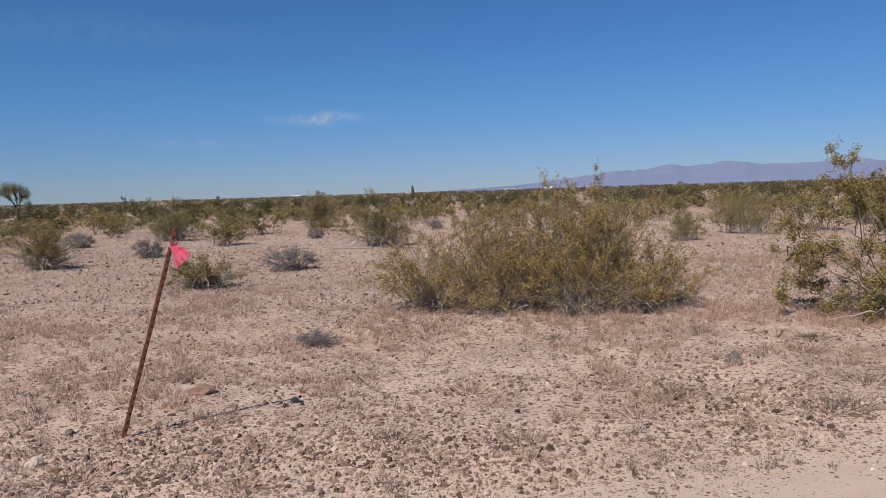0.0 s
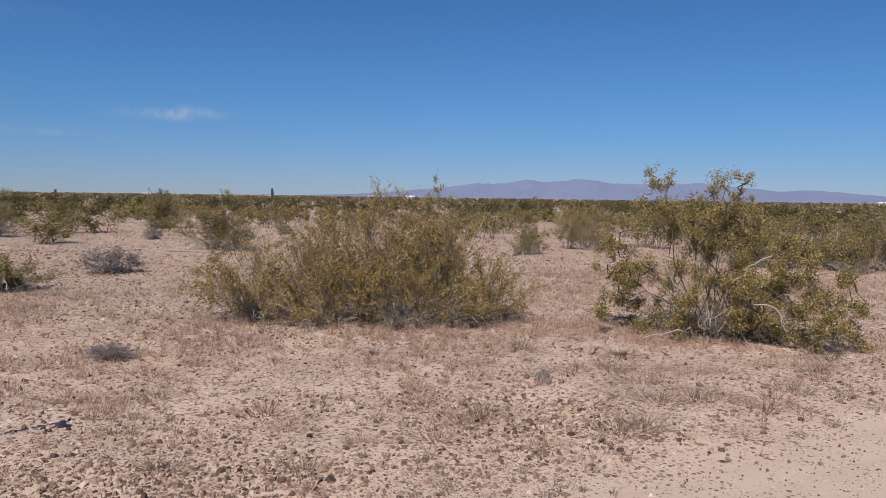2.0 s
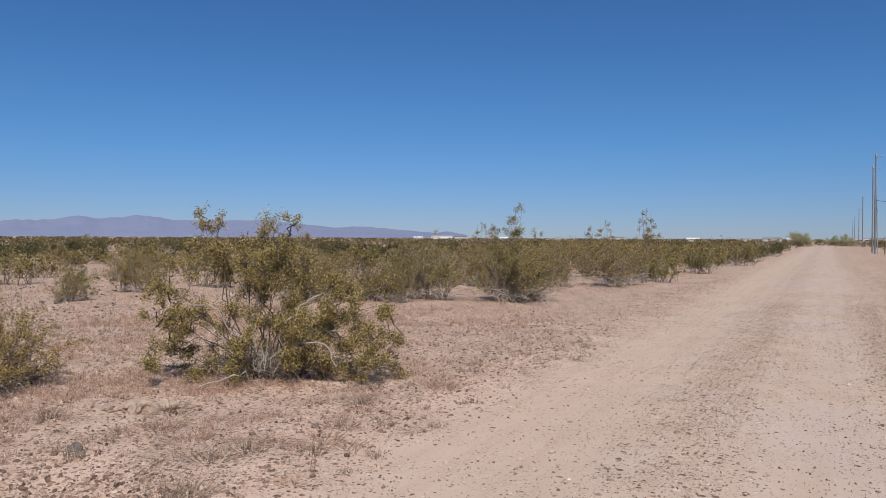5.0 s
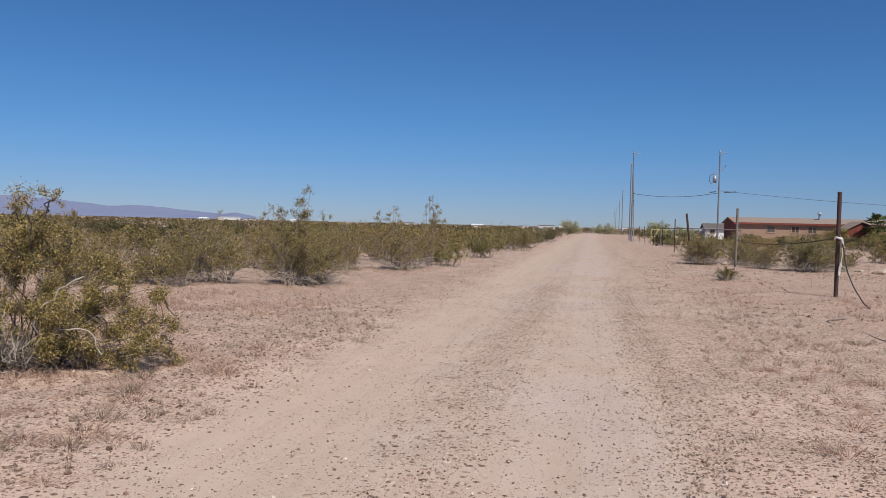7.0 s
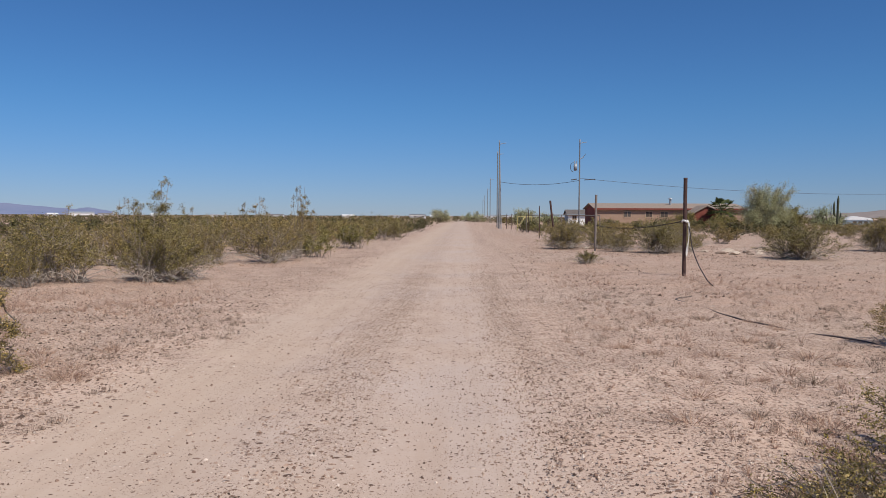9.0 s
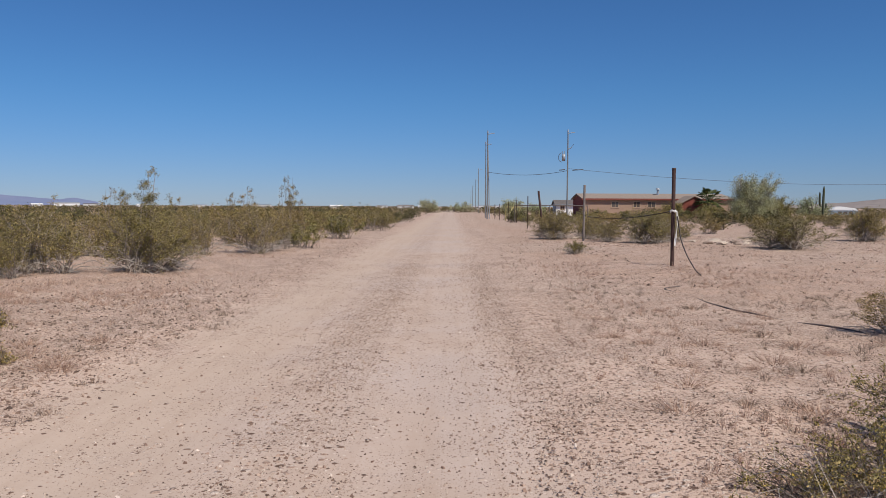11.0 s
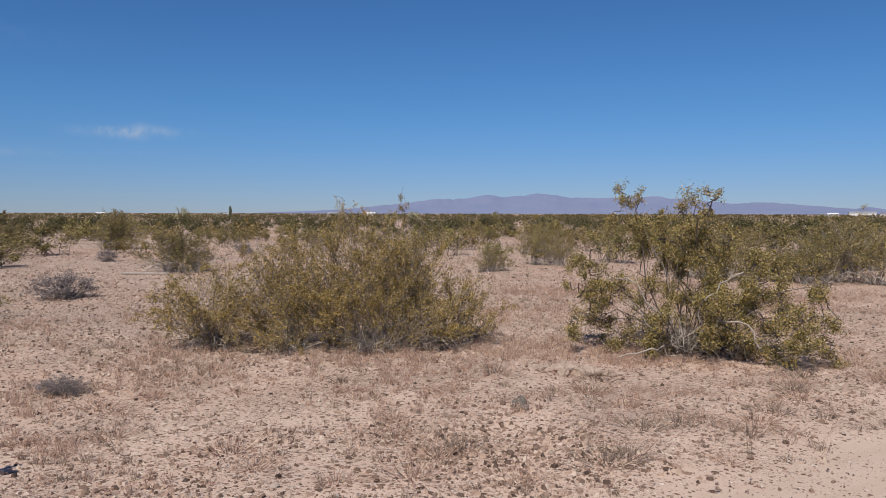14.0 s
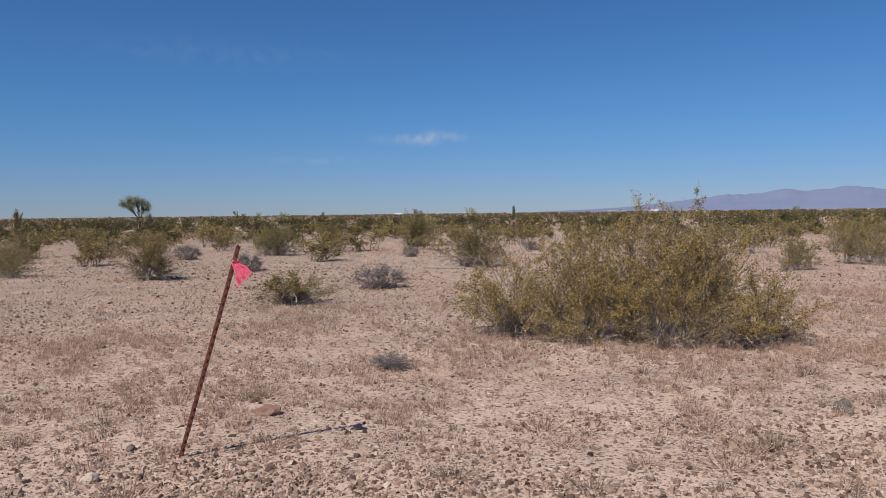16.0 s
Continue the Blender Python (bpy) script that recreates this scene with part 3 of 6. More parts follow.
def creosote(seed, crowns, stems, twigs, leaves, leaf, stem=0.007, leaf_mat=None, bark=None, dead=30, dead_reach=0.8, flowers=0, bare=0.14, from_=0.34, seg=3, cluster=1.4, sprigs=(), twig_len=1.0, vase=0.30, joints=7):
    """A vase of thin stems that fan out of each crown's root, twigs on their upper part, small leaves along the twigs.
    crowns: rows of x, y, width, height, share; sprigs: x, y, top of single tall leafy stalks."""
    g = np.random.default_rng(seed)
    crowns = np.asarray(crowns, float)
    which = g.choice(len(crowns), stems, p=crowns[:, 4] / crowns[:, 4].sum())
    cx, cy, w, h = crowns[which, :4].T
    az, u = g.uniform(0, 6.283, stems), g.uniform(0, 1, stems) ** 0.6
    r = w / 2 * u * g.uniform(0.8, 1.12, stems)
    top = h * (1 - 0.64 * u ** 3.0) * g.uniform(0.66, 0.94, stems)
    end = np.stack([cx + np.cos(az) * r, cy + np.sin(az) * r, np.maximum(top, 0.12)], -1)
    root = np.stack([cx + g.normal(0, 0.06, stems) * w, cy + g.normal(0, 0.06, stems) * w, np.full(stems, -0.03)], -1)
    if len(sprigs):
        sp = np.asarray(sprigs, float)
        end = np.concatenate([end, sp])
        root = np.concatenate([root, np.c_[sp[:, :2] * 0.35, np.full(len(sp), -0.03)]])
        h = np.concatenate([h, np.full(len(sp), h.max() * 0.8)])
        stems += len(sp)
    way = end - root
    bend = root + way * [vase, vase, 0.64] + g.normal(0, 0.05, (stems, 3)) * np.linalg.norm(way, axis=1, keepdims=True)
    main = curve_points(root, bend, end, joints)
    main[:, 1:] += g.normal(0, 0.014, (stems, joints - 1, 3)) * h[:, None, None]
    bv, bq = tubes(main, np.linspace(1, 0.3, joints)[None] * (stem * g.uniform(0.6, 1.25, stems))[:, None], 3)
    n = stems * twigs
    owner = np.repeat(np.arange(stems), twigs)
    s = g.uniform(from_, 1.0, n)
    lo = np.minimum((s * (joints - 1)).astype(int), joints - 2)
    fr = (s * (joints - 1) - lo)[:, None]
    start = main[owner, lo] * (1 - fr) + main[owner, lo + 1] * fr
    tan = main[owner, lo + 1] - main[owner, lo]
    tan /= np.linalg.norm(tan, axis=1, keepdims=True) + 1e-9
    d = tan * 0.75 + g.normal(0, 0.55, (n, 3)) + [0, 0, 0.12]
    d /= np.linalg.norm(d, axis=1, keepdims=True) + 1e-9
    ln = h[owner] * g.uniform(0.07, 0.24, n) * (1.25 - 0.6 * s) * twig_len
    stop = start + d * ln[:, None]
    stop[:, 2] = np.maximum(stop[:, 2], 0.03)
    tw = curve_points(start, (start + stop) / 2 + g.normal(0, 0.12, (n, 3)) * ln[:, None], stop, seg)
    tv, tq = tubes(tw, np.linspace(0.5, 0.2, seg)[None] * np.full((n, 1), stem * 0.6), 3)
    out = {"branchwork": array_mesh("branchwork", np.concatenate([bv, tv]), np.concatenate([bq, tq + len(bv)]), bark or M_TWIG)}
    lush = np.where(g.uniform(0, 1, stems) < bare, 0.04, g.uniform(0.35, 1.4, stems))
    if len(sprigs):
        lush[-len(sprigs):] = 2.2
    p = lush[owner] * ln * np.exp(g.normal(0, 0.5, n)) * (0.35 + s)
    pick = g.choice(n, leaves, p=p / p.sum())
    s2 = g.uniform(0.05, 1.05, leaves) ** 0.75
    lo = np.minimum((s2 * (seg - 1)).astype(int), seg - 2)
    fr = (s2 * (seg - 1) - lo)[:, None]
    at = tw[pick, lo] * (1 - fr) + tw[pick, lo + 1] * fr + g.normal(0, leaf * cluster, (leaves, 3))
    at[:, 2] = np.maximum(at[:, 2], 0.015)
    out["foliage"] = array_mesh("foliage", *leaves_at(at, leaf, g, 0.5, True), leaf_mat or M_LEAF)
    if flowers:
        hi = at[g.choice(leaves, flowers)] + g.normal(0, leaf, (flowers, 3))
        out["bloom"] = array_mesh("bloom", *leaves_at(hi, leaf * 0.7, g, 0.9, True), M_FLOWER)
    if dead:
        out["deadwood"] = array_mesh("deadwood", *dead_stems(g, dead, dead_reach, stem * 1.15, crowns), M_PALE_BARK)
    return out


def shrub(meshes, x, y, turn=0.0, scale=(1, 1, 1), name="creosote_bush", label="", category="bush", group=""):
    ob = new(name)
    ob.matrix_world = Matrix.LocRotScale((x, y, float(height(x, y))), Euler((0, 0, radians(turn))), scale)
    for key, me in meshes.items():
        p = piece(key if isinstance(key, str) else key[0], me, ob)
        if key == "deadwood":
            tagged(p, "bleached grey fallen stems", kind="stuff")
        if key == "bloom":
            tagged(p, "yellow flowers and white seed fluff", kind="stuff")
    return tagged(ob, label, category, group)


G = np.random.default_rng(21)
# the two great bushes by the road
BIG = ((0.15, 0.1, 2.2, 1.80, 1.0), (-0.65, 0.2, 2.0, 1.50, 0.75), (-1.45, 0.0, 2.0, 1.20, 0.75), (0.9, 0.25, 2.1, 1.70, 0.9), (1.55, 0.2, 1.5, 1.12, 0.4), (0.45, -0.45, 1.8, 1.0, 0.5), (-0.5, -0.4, 1.6, 0.8, 0.35), (1.2, -0.3, 1.4, 0.75, 0.3))
big_bush = shrub(creosote(31, BIG, 440, 12, 120000, 0.0122, 0.0062, M_LEAF_BROWN, M_TWIG, 260, 0.5, 7500, 0.18, 0.22, 3, 1.6), -8.72, 4.62, 62,
      label="broad olive brown creosote bush with yellow flowers and bleached stems")
piece("twig_tangle", array_mesh("twig_tangle", *dead_stems(np.random.default_rng(36), 420, 0.55, 0.0055, np.array(BIG)), M_BARK), big_bush, "dark tangled twigs under the crown")
# the ragged one: a sparse bush with drooping clumps
lob = np.array([(-0.64, 0.1, 1.78, 0.17), (-0.58, 0.0, 1.55, 0.20), (-0.45, 0.15, 1.35, 0.25), (0.27, 0.0, 1.64, 0.14), (0.22, 0.1, 1.45, 0.22), (0.0, 0.25, 1.42, 0.26), (-0.22, -0.1, 1.30, 0.25),
                (0.50, 0.1, 1.30, 0.24), (0.15, -0.2, 1.15, 0.27), (-0.1, 0.3, 1.1, 0.27), (-1.22, 0.1, 1.08, 0.19), (-1.02, 0.2, 0.98, 0.18), (-1.24, -0.2, 0.42, 0.20), (-1.0, -0.1, 0.58, 0.22),
                (-0.72, -0.2, 0.74, 0.23), (0.95, 0.0, 0.98, 0.17), (0.80, -0.1, 0.75, 0.24), (1.0, -0.2, 0.48, 0.25), (1.05, -0.35, 0.22, 0.20), (1.42, -0.08, 1.02, 0.13), (1.18, -0.2, 0.5, 0.2), (1.2, -0.3, 0.24, 0.2), (1.44, -0.1, 0.78, 0.17), (1.46, -0.15, 0.50, 0.19),
                (1.44, -0.2, 0.22, 0.17), (0.55, -0.4, 0.35, 0.24), (0.25, -0.3, 0.70, 0.23), (-0.4, 0.2, 0.80, 0.25), (0.4, 0.35, 0.90, 0.28), (-0.25, -0.35, 0.45, 0.2), (0.75, 0.35, 0.55, 0.28),
                (0.1, 0.4, 0.6, 0.28), (0.72, -0.35, 0.12, 0.2), (-0.85, 0.15, 0.35, 0.18),
                (-0.6, -0.1, 0.22, 0.2), (-0.2, -0.3, 0.2, 0.22), (0.25, -0.2, 0.25, 0.22), (0.45, 0.0, 0.4, 0.25), (-0.4, 0.2, 0.35, 0.25), (0.9, 0.1, 0.3, 0.22), (0.0, 0.1, 0.4, 0.25), (0.35, 0.2, 0.15, 0.22), (-0.15, 0.1, 0.75, 0.25), (0.55, 0.1, 0.65, 0.25), (0.3, -0.1, 0.5, 0.24), (-0.95, 0.0, 0.75, 0.2), (-1.15, -0.1, 0.65, 0.18), (1.05, 0.0, 0.72, 0.22), (0.75, 0.0, 1.05, 0.2)])
lob[:, 1] -= np.where((lob[:, 0] > 0.9) & (lob[:, 2] < 0.6), 0.42, 0.0)
extra = np.repeat(lob, 3, axis=0)
extra[:, :3] += np.random.default_rng(8).normal(0, 0.75, (len(extra), 3)) * extra[:, 3:] * [0.75, 1.0, 1.35]
extra[:, 3] *= 0.56
extra[:, 2] = np.maximum(extra[:, 2], 0.08)
lob[:, 3] *= 0.7
parent_of = np.concatenate([np.full(len(lob), -1), np.repeat(np.arange(len(lob)), 3)])
lob = np.concatenate([lob, extra])
ragged = shrub(shrub_meshes(33, lob, 88000, 0.0125, 8, 0.0080, 0.2, 26, 0.65, 7000, M_LEAF_RAGGED, M_BARK, fill=1.0, seg=4, split=True, tri=True, outer=0.8, kink=0.045, rooted=0.12, sprout=parent_of), -6.0, 7.72, 40,
      label="ragged creosote bush with drooping leaf clumps and white stems")
piece("twig_tangle", array_mesh("twig_tangle", *dead_stems(np.random.default_rng(37), 260, 0.75, 0.006, np.array([(0.0, 0.0), (0.3, 0.1), (-0.25, 0.1), (0.75, 0.0)])), M_BARK), ragged, "dark tangled twigs under the crown")
for pts_ in ([(0.1, -0.3, 0.1), (0.25, -0.45, 0.42), (0.55, -0.5, 0.50), (0.70, -0.5, 0.42), (0.78, -0.52, 0.2)], [(0.0, -0.25, 0.0), (-0.05, -0.4, 0.25), (-0.02, -0.42, 0.48)], [(-0.05, -0.3, 0.0), (-0.25, -0.5, 0.16), (-0.6, -0.55, 0.06), (-0.95, -0.5, 0.02)],
             [(0.05, -0.2, 0.05), (0.2, -0.4, 0.7), (0.6, -0.4, 0.98)], [(-0.1, -0.2, 0.1), (-0.5, -0.4, 0.85), (-0.75, -0.4, 0.88)]):
    p_ = np.array(pts_)
    t_ = np.linspace(0, len(p_) - 1, 12)
    p_ = np.stack([np.interp(t_, np.arange(len(p_)), p_[:, i]) for i in range(3)], -1) + np.random.default_rng(len(pts_)).normal(0, 0.022, (12, 3))
    cable("bare_branch", p_, 0.0085, M_PALE_BARK, ragged, 5, "bleached bare branch")
# the near bush on the other side
EDGE = ((0.45, 0.15, 2.0, 0.92, 1.0), (-0.5, 0.1, 1.4, 0.46, 0.5), (-0.95, 0.15, 1.1, 0.34, 0.3), (0.8, 0.6, 1.5, 0.98, 0.6), (0.3, -0.4, 1.4, 0.6, 0.4))
edge_bush = shrub(creosote(35, EDGE, 210, 13, 52000, 0.0105, 0.0055, M_LEAF_RAGGED, M_BARK, 90, 0.6, 4200, 0.10, 0.18, 3, 1.7), 2.8, 4.95, 20, label="low green creosote bush with yellow flowers at the road edge")
piece("twig_tangle", array_mesh("twig_tangle", *dead_stems(np.random.default_rng(38), 300, 0.5, 0.004, np.array(EDGE)), M_BARK), edge_bush, "dark tangled twigs under the crown")

LEAFS = (M_LEAF, M_LEAF_DULL, M_LEAF, M_LEAF_GREEN)
MID = [creosote(50 + i, ((0, 0, 2.3, 1.45, 1.0), (0.45, -0.35, 1.5, 1.2, 0.5), (-0.5, 0.3, 1.4, 1.15, 0.4)), 66, 8, 12000, 0.0185, 0.0105, LEAFS[i], M_TWIG, 50, 0.95, 260, 0.08, 0.26, 2, 1.8, ((0.3, 0.1, 1.72), (-0.35, 0.2, 1.62)) if i % 2 else ()) for i in range(4)]
MID_FAR = [creosote(90 + i, ((0, 0, 2.4, 1.42, 1.0), (0.5, -0.3, 1.6, 1.2, 0.5), (-0.5, 0.3, 1.5, 1.15, 0.4)), 26, 5, 2400, 0.039, 0.014, LEAFS[i], M_TWIG, 0, 0.9, 0, 0.08, 0.26, 2, 1.5, (), 1.2, joints=4) for i in range(4)]
PLUMES = ((0.30, 0.1, 2.42), (0.34, 0.12, 2.30), (0.22, 0.1, 2.15), (0.12, 0.05, 2.0), (0.36, 0.05, 1.95), (0.25, 0.1, 1.85), (-0.25, 0, 1.95), (-0.32, 0.05, 1.8), (-0.18, 0, 1.75), (0.6, 0, 1.7))
TALL = creosote(60, ((0, 0, 2.3, 1.5, 1.0), (0.5, 0.3, 1.5, 1.3, 0.4)), 90, 10, 24000, 0.0175, 0.010, M_LEAF_DULL, M_TWIG, 110, 1.0, 300, 0.08, 0.30, 2, 1.8, PLUMES)
PLUME = creosote(61, ((0, 0, 1.6, 1.2, 1.0),), 50, 9, 7000, 0.016, 0.009, M_LEAF, M_TWIG, 20, 0.8, 60, 0.1, 0.35, 3, 1.5, ((0, 0, 1.95), (0.03, 0.02, 1.85), (-0.02, 0.02, 1.7), (0.02, 0, 1.6)), 0.6)
SAPLING = creosote(64, ((0, 0, 0.9, 1.3, 1.0),), 7, 6, 1500, 0.024, 0.012, M_LEAF_DULL, M_TWIG, 0, 0.8, 0, 0.0, 0.5, 3, 1.6, ((0.10, 0.0, 2.72), (0.28, 0.05, 2.62), (0.0, 0.0, 2.45), (0.35, 0.0, 2.3), (-0.12, 0.0, 2.2)), 1.3)
GREY = shrub_meshes(62, dome(G, 1.0, 0.5, 50, 0.1, 0.2, 0.7), 5200, 0.013, 8, 0.006, 0.10, 30, 0.5, 0, M_GREY_TWIG, M_GREY_TWIG, seg=3, tri=True)
DENSE = creosote(65, ((0, 0, 1.75, 1.18, 1.0), (0.3, 0.2, 1.2, 1.0, 0.4)), 90, 9, 13000, 0.0175, 0.009, M_LEAF, M_TWIG, 70, 0.9, 120, 0.08, 0.28, 3, 1.7)
LOW = creosote(63, ((0, 0, 1.3, 0.5, 1.0),), 60, 10, 7000, 0.013, 0.007, M_LEAF, M_TWIG, 40, 0.6, 60, 0.15, 0.3)
FAR = [creosote(70 + i, ((0, 0, 2.5, 1.35, 1.0), (0.5, 0.2, 1.6, 1.1, 0.4)), 14, 5, 760, 0.072, 0.02, (M_LEAF_FAR, M_LEAF_DULL, M_LEAF_FAR)[i], M_BARK, 0, 1.0, 0, 0.05, 0.25, 2, 1.4, (), 1.4, joints=4) for i in range(3)]

L_MID = "olive green creosote bush with grey stems on bare soil"
ROW = "bushes along the road"
FIELD = "bushes in the open field"
shrub(TALL, -7.45, 18.7, 30, (1.28, 1.28, 1.03), label="tall creosote bush with a green plume above its crown", group=ROW)
for x, y, turn, tall_ in ((-6.15, 28.7, 0, 1.0), (-7.6, 29.3, 160, 0.86), (-8.7, 30.4, 70, 0.78), (-10.6, 24.6, 200, 0.8)):
    shrub(SAPLING, x, y, turn, (1, 1, tall_), label="thin sapling-like creosote bush with sparse leafy stalks", group=ROW)
shrub(PLUME, -10.9, 6.9, 10, (0.9, 0.9, 1.03), label="creosote bush with one thin leafy stalk rising", group=FIELD)
placed = [(-9, 5), (-10.5, 4), (-6, 7.7), (-7.45, 18.7), (-10.9, 6.9), (2.9, 5.2)]
for kind, x, y, turn, w, h, lab, grp in (
        (MID[0], -9.9, 18.5, 40, 1.3, 1.2, L_MID, ROW), (MID[1], -12.6, 17.2, 140, 1.2, 1.05, L_MID, ROW), (MID[3], -10.2, 17.4, 210, 0.8, 0.7, "small low creosote bush beside gravel", ROW),
        (MID[2], -6.6, 26.9, 130, 1.5, 1.24, L_MID, ROW), (MID[1], -8.6, 25.0, 250, 1.05, 1.0, L_MID, ROW), (MID[2], -8.9, 32.5, 80, 1.3, 1.2, L_MID, ROW),
        (TALL, -6.6, 32.6, 200, 1.1, 0.98, L_MID, ROW), (MID[3], -5.6, 38.2, 170, 1.2, 1.15, L_MID, ROW), (MID[2], -9.8, 29.0, 20, 1.2, 1.15, L_MID, ROW),
        (MID[1], -6.4, 44.0, 95, 1.3, 1.1, L_MID, ROW), (MID[0], -5.0, 50.0, 15, 1.3, 1.15, L_MID, ROW), (MID[2], -4.9, 57.0, 200, 1.3, 1.2, L_MID, ROW), (MID[3], -8.0, 40.0, 33, 1.2, 1.2, L_MID, ROW),
        (MID[1], -10.6, 24.2, 10, 1.2, 1.0, L_MID, ROW), (MID[3], -11.4, 20.2, 100, 1.0, 0.9, L_MID, ROW), (MID[0], -11.2, 16.9, 260, 1.0, 0.9, L_MID, ROW), (MID[0], -12.0, 22.5, 75, 1.2, 1.1, L_MID, ROW), (MID[2], -14.5, 19.5, 190, 1.1, 1.05, L_MID, FIELD), (MID[1], -13.2, 25.5, 310, 1.1, 1.05, L_MID, FIELD), (MID[3], -16.5, 22.0, 50, 1.0, 1.0, L_MID, FIELD),
        (DENSE, -20.0, -2.55, 120, 1.0, 1.0, "round green creosote bush in the open field", FIELD), (MID[3], -37.6, 7.6, 60, 1.35, 1.25, "large green creosote bush in the open field", FIELD),
        (DENSE, -21.6, 6.1, 10, 1.35, 1.15, "dull creosote bush with pale stems", FIELD), (DENSE, -30.2, 0.7, 200, 1.15, 1.15, L_MID, FIELD), (DENSE, -40.3, 3.5, 20, 1.1, 1.1, L_MID, FIELD), (DENSE, -35.8, 7.4, 250, 1.4, 1.6, L_MID, FIELD), (MID[1], -22.6, -6.5, 70, 0.85, 0.6, L_MID, FIELD),
        (MID[0], -37.0, -7.6, 20, 1.2, 0.85, L_MID, FIELD), (MID[2], -27.3, 24.8, 100, 1.0, 0.95, L_MID, FIELD), (MID[0], -37.8, 28.1, 30, 1.0, 1.05, L_MID, FIELD), (MID[3], -31.5, 28.4, 330, 1.6, 1.05, L_MID, FIELD),
        (MID[1], -28.5, -8.1, 160, 0.7, 0.6, L_MID, FIELD), (MID[3], -18.0, 16.5, 44, 0.95, 0.75, L_MID, FIELD), (MID[1], -17.0, 13.5, 120, 0.6, 0.5, "small creosote bush on bare soil", FIELD),
        (DENSE, 4.9, 38.0, 50, 1.6, 1.2, "green creosote bush beside the fence", ROW), (DENSE, 8.6, 34.6, 10, 1.75, 1.3, "creosote bush beside the fence post", ROW), (MID[1], 6.9, 39.0, 130, 1.3, 0.85, L_MID, ROW), (MID[3], 10.2, 37.5, 200, 1.1, 0.8, L_MID, ROW),
        (MID[1], 9.6, 35.6, 20, 1.1, 0.85, L_MID, ROW), (MID[0], 11.6, 41.0, 220, 1.2, 0.9, L_MID, ROW), (MID[2], 5.6, 41.5, 310, 1.2, 0.85, L_MID, ROW), (MID[3], 7.6, 43.5, 130, 1.3, 0.9, L_MID, ROW), (MID[1], 9.4, 45.5, 260, 1.3, 0.95, L_MID, ROW), (MID[0], 7.3, 36.2, 100, 1.0, 0.8, L_MID, ROW),
        (DENSE, 13.1, 30.3, 80, 1.95, 1.22, "broad green creosote bush behind the gate post", FIELD), (DENSE, 19.9, 37.6, 0, 1.7, 1.5, L_MID, FIELD), (LOW, 4.2, 26.8, 60, 0.95, 0.9, "small green bush on gravel", ROW),
        (MID[1], 5.75, 10.1, 160, 0.78, 0.6, "small drooping creosote bush above a black hose", ROW), (MID[2], 6.9, 7.6, 30, 0.8, 0.6, L_MID, ROW),
        (GREY, -15.95, 2.6, 0, 1.45, 1.0, "round leafless grey bush on pale soil", FIELD), (LOW, -13.9, 0.7, 20, 1.65, 1.15, "low spreading olive green bush", FIELD), (GREY, -22.3, -0.2, 70, 1.25, 1.1, "small leafless grey bush", FIELD),
        (GREY, -26.8, 5.3, 10, 0.8, 0.85, "small leafless grey bush", FIELD), (GREY, -7.85, 1.5, 150, 0.56, 0.36, "tiny flattened tangle of dry twigs", FIELD), (GREY, -20.0, 12.0, 40, 0.9, 0.8, "small leafless grey bush", FIELD),
        (GREY, -29.0, -2.5, 40, 1.3, 1.2, "leafless grey bush on soil", FIELD), (GREY, -30.0, 11.0, 95, 1.0, 0.9, "small leafless grey bush", FIELD)):
    if kind in MID and math.hypot(x, y) > (31 if x < 0 else 44):
        kind = MID_FAR[MID.index(kind)]
    shrub(kind, x, y, turn, (w, w, h), label=lab, group=grp)
    placed.append((x, y))


def free(x, y, gap):
    return all((x - a) ** 2 + (y - b) ** 2 > gap * gap for a, b in placed)


def in_field(az, r):
    return -r * math.sin(radians(az)), r * math.cos(radians(az))


made = 0
while made < 50:
    y = 19 + 45 * G.uniform(0, 1) ** 0.8
    front = np.interp(y, [18, 27, 36, 55, 65], [-12.2, -10.2, -7.6, -5.6, -5.2])
    x = front - G.uniform(0, 1) ** 1.4 * 12
    if not free(x, y, 1.9):
        continue
    placed.append((x, y))
    s = G.uniform(0.8, 1.15)
    shrub((MID if y < 25 else MID_FAR)[made % 4], x, y, G.uniform(0, 360), (s * 1.3, s * 1.2, s * G.uniform(0.92, 1.22)), label=L_MID, group=ROW)
    made += 1
made = 0
while made < 52:
    x, y = G.uniform(6.5, 60), G.uniform(44, 98)
    if not free(x, y, 2.0) or x > 0.62 * y + 2 or math.hypot(x - 36.3, y - 90.5) < 3.5:
        continue
    placed.append((x, y))
    s = G.uniform(0.75, 1.05)
    shrub(MID_FAR[made % 4], x, y, G.uniform(0, 360), (s * 1.2, s * 1.2, s * 0.85), label="green creosote bush in the fenced yard", group="bushes in the yard")
    made += 1
made = 0
while made < 165:
    az, r = G.uniform(5, 118), math.sqrt(G.uniform(25 ** 2, 62 ** 2))
    x, y = in_field(az, r)
    if x > -5.5 or not free(x, y, 2.6):
        continue
    placed.append((x, y))
    s = G.uniform(0.7, 1.2)
    shrub(MID_FAR[made % 4] if r < 46 else FAR[made % 3], x, y, G.uniform(0, 360), (s * G.uniform(0.9, 1.25), s * 1.05, s * G.uniform(0.72, 0.9)), label=L_MID, group=FIELD)
    made += 1
far_leaf, far_wood = [], []
made = 0
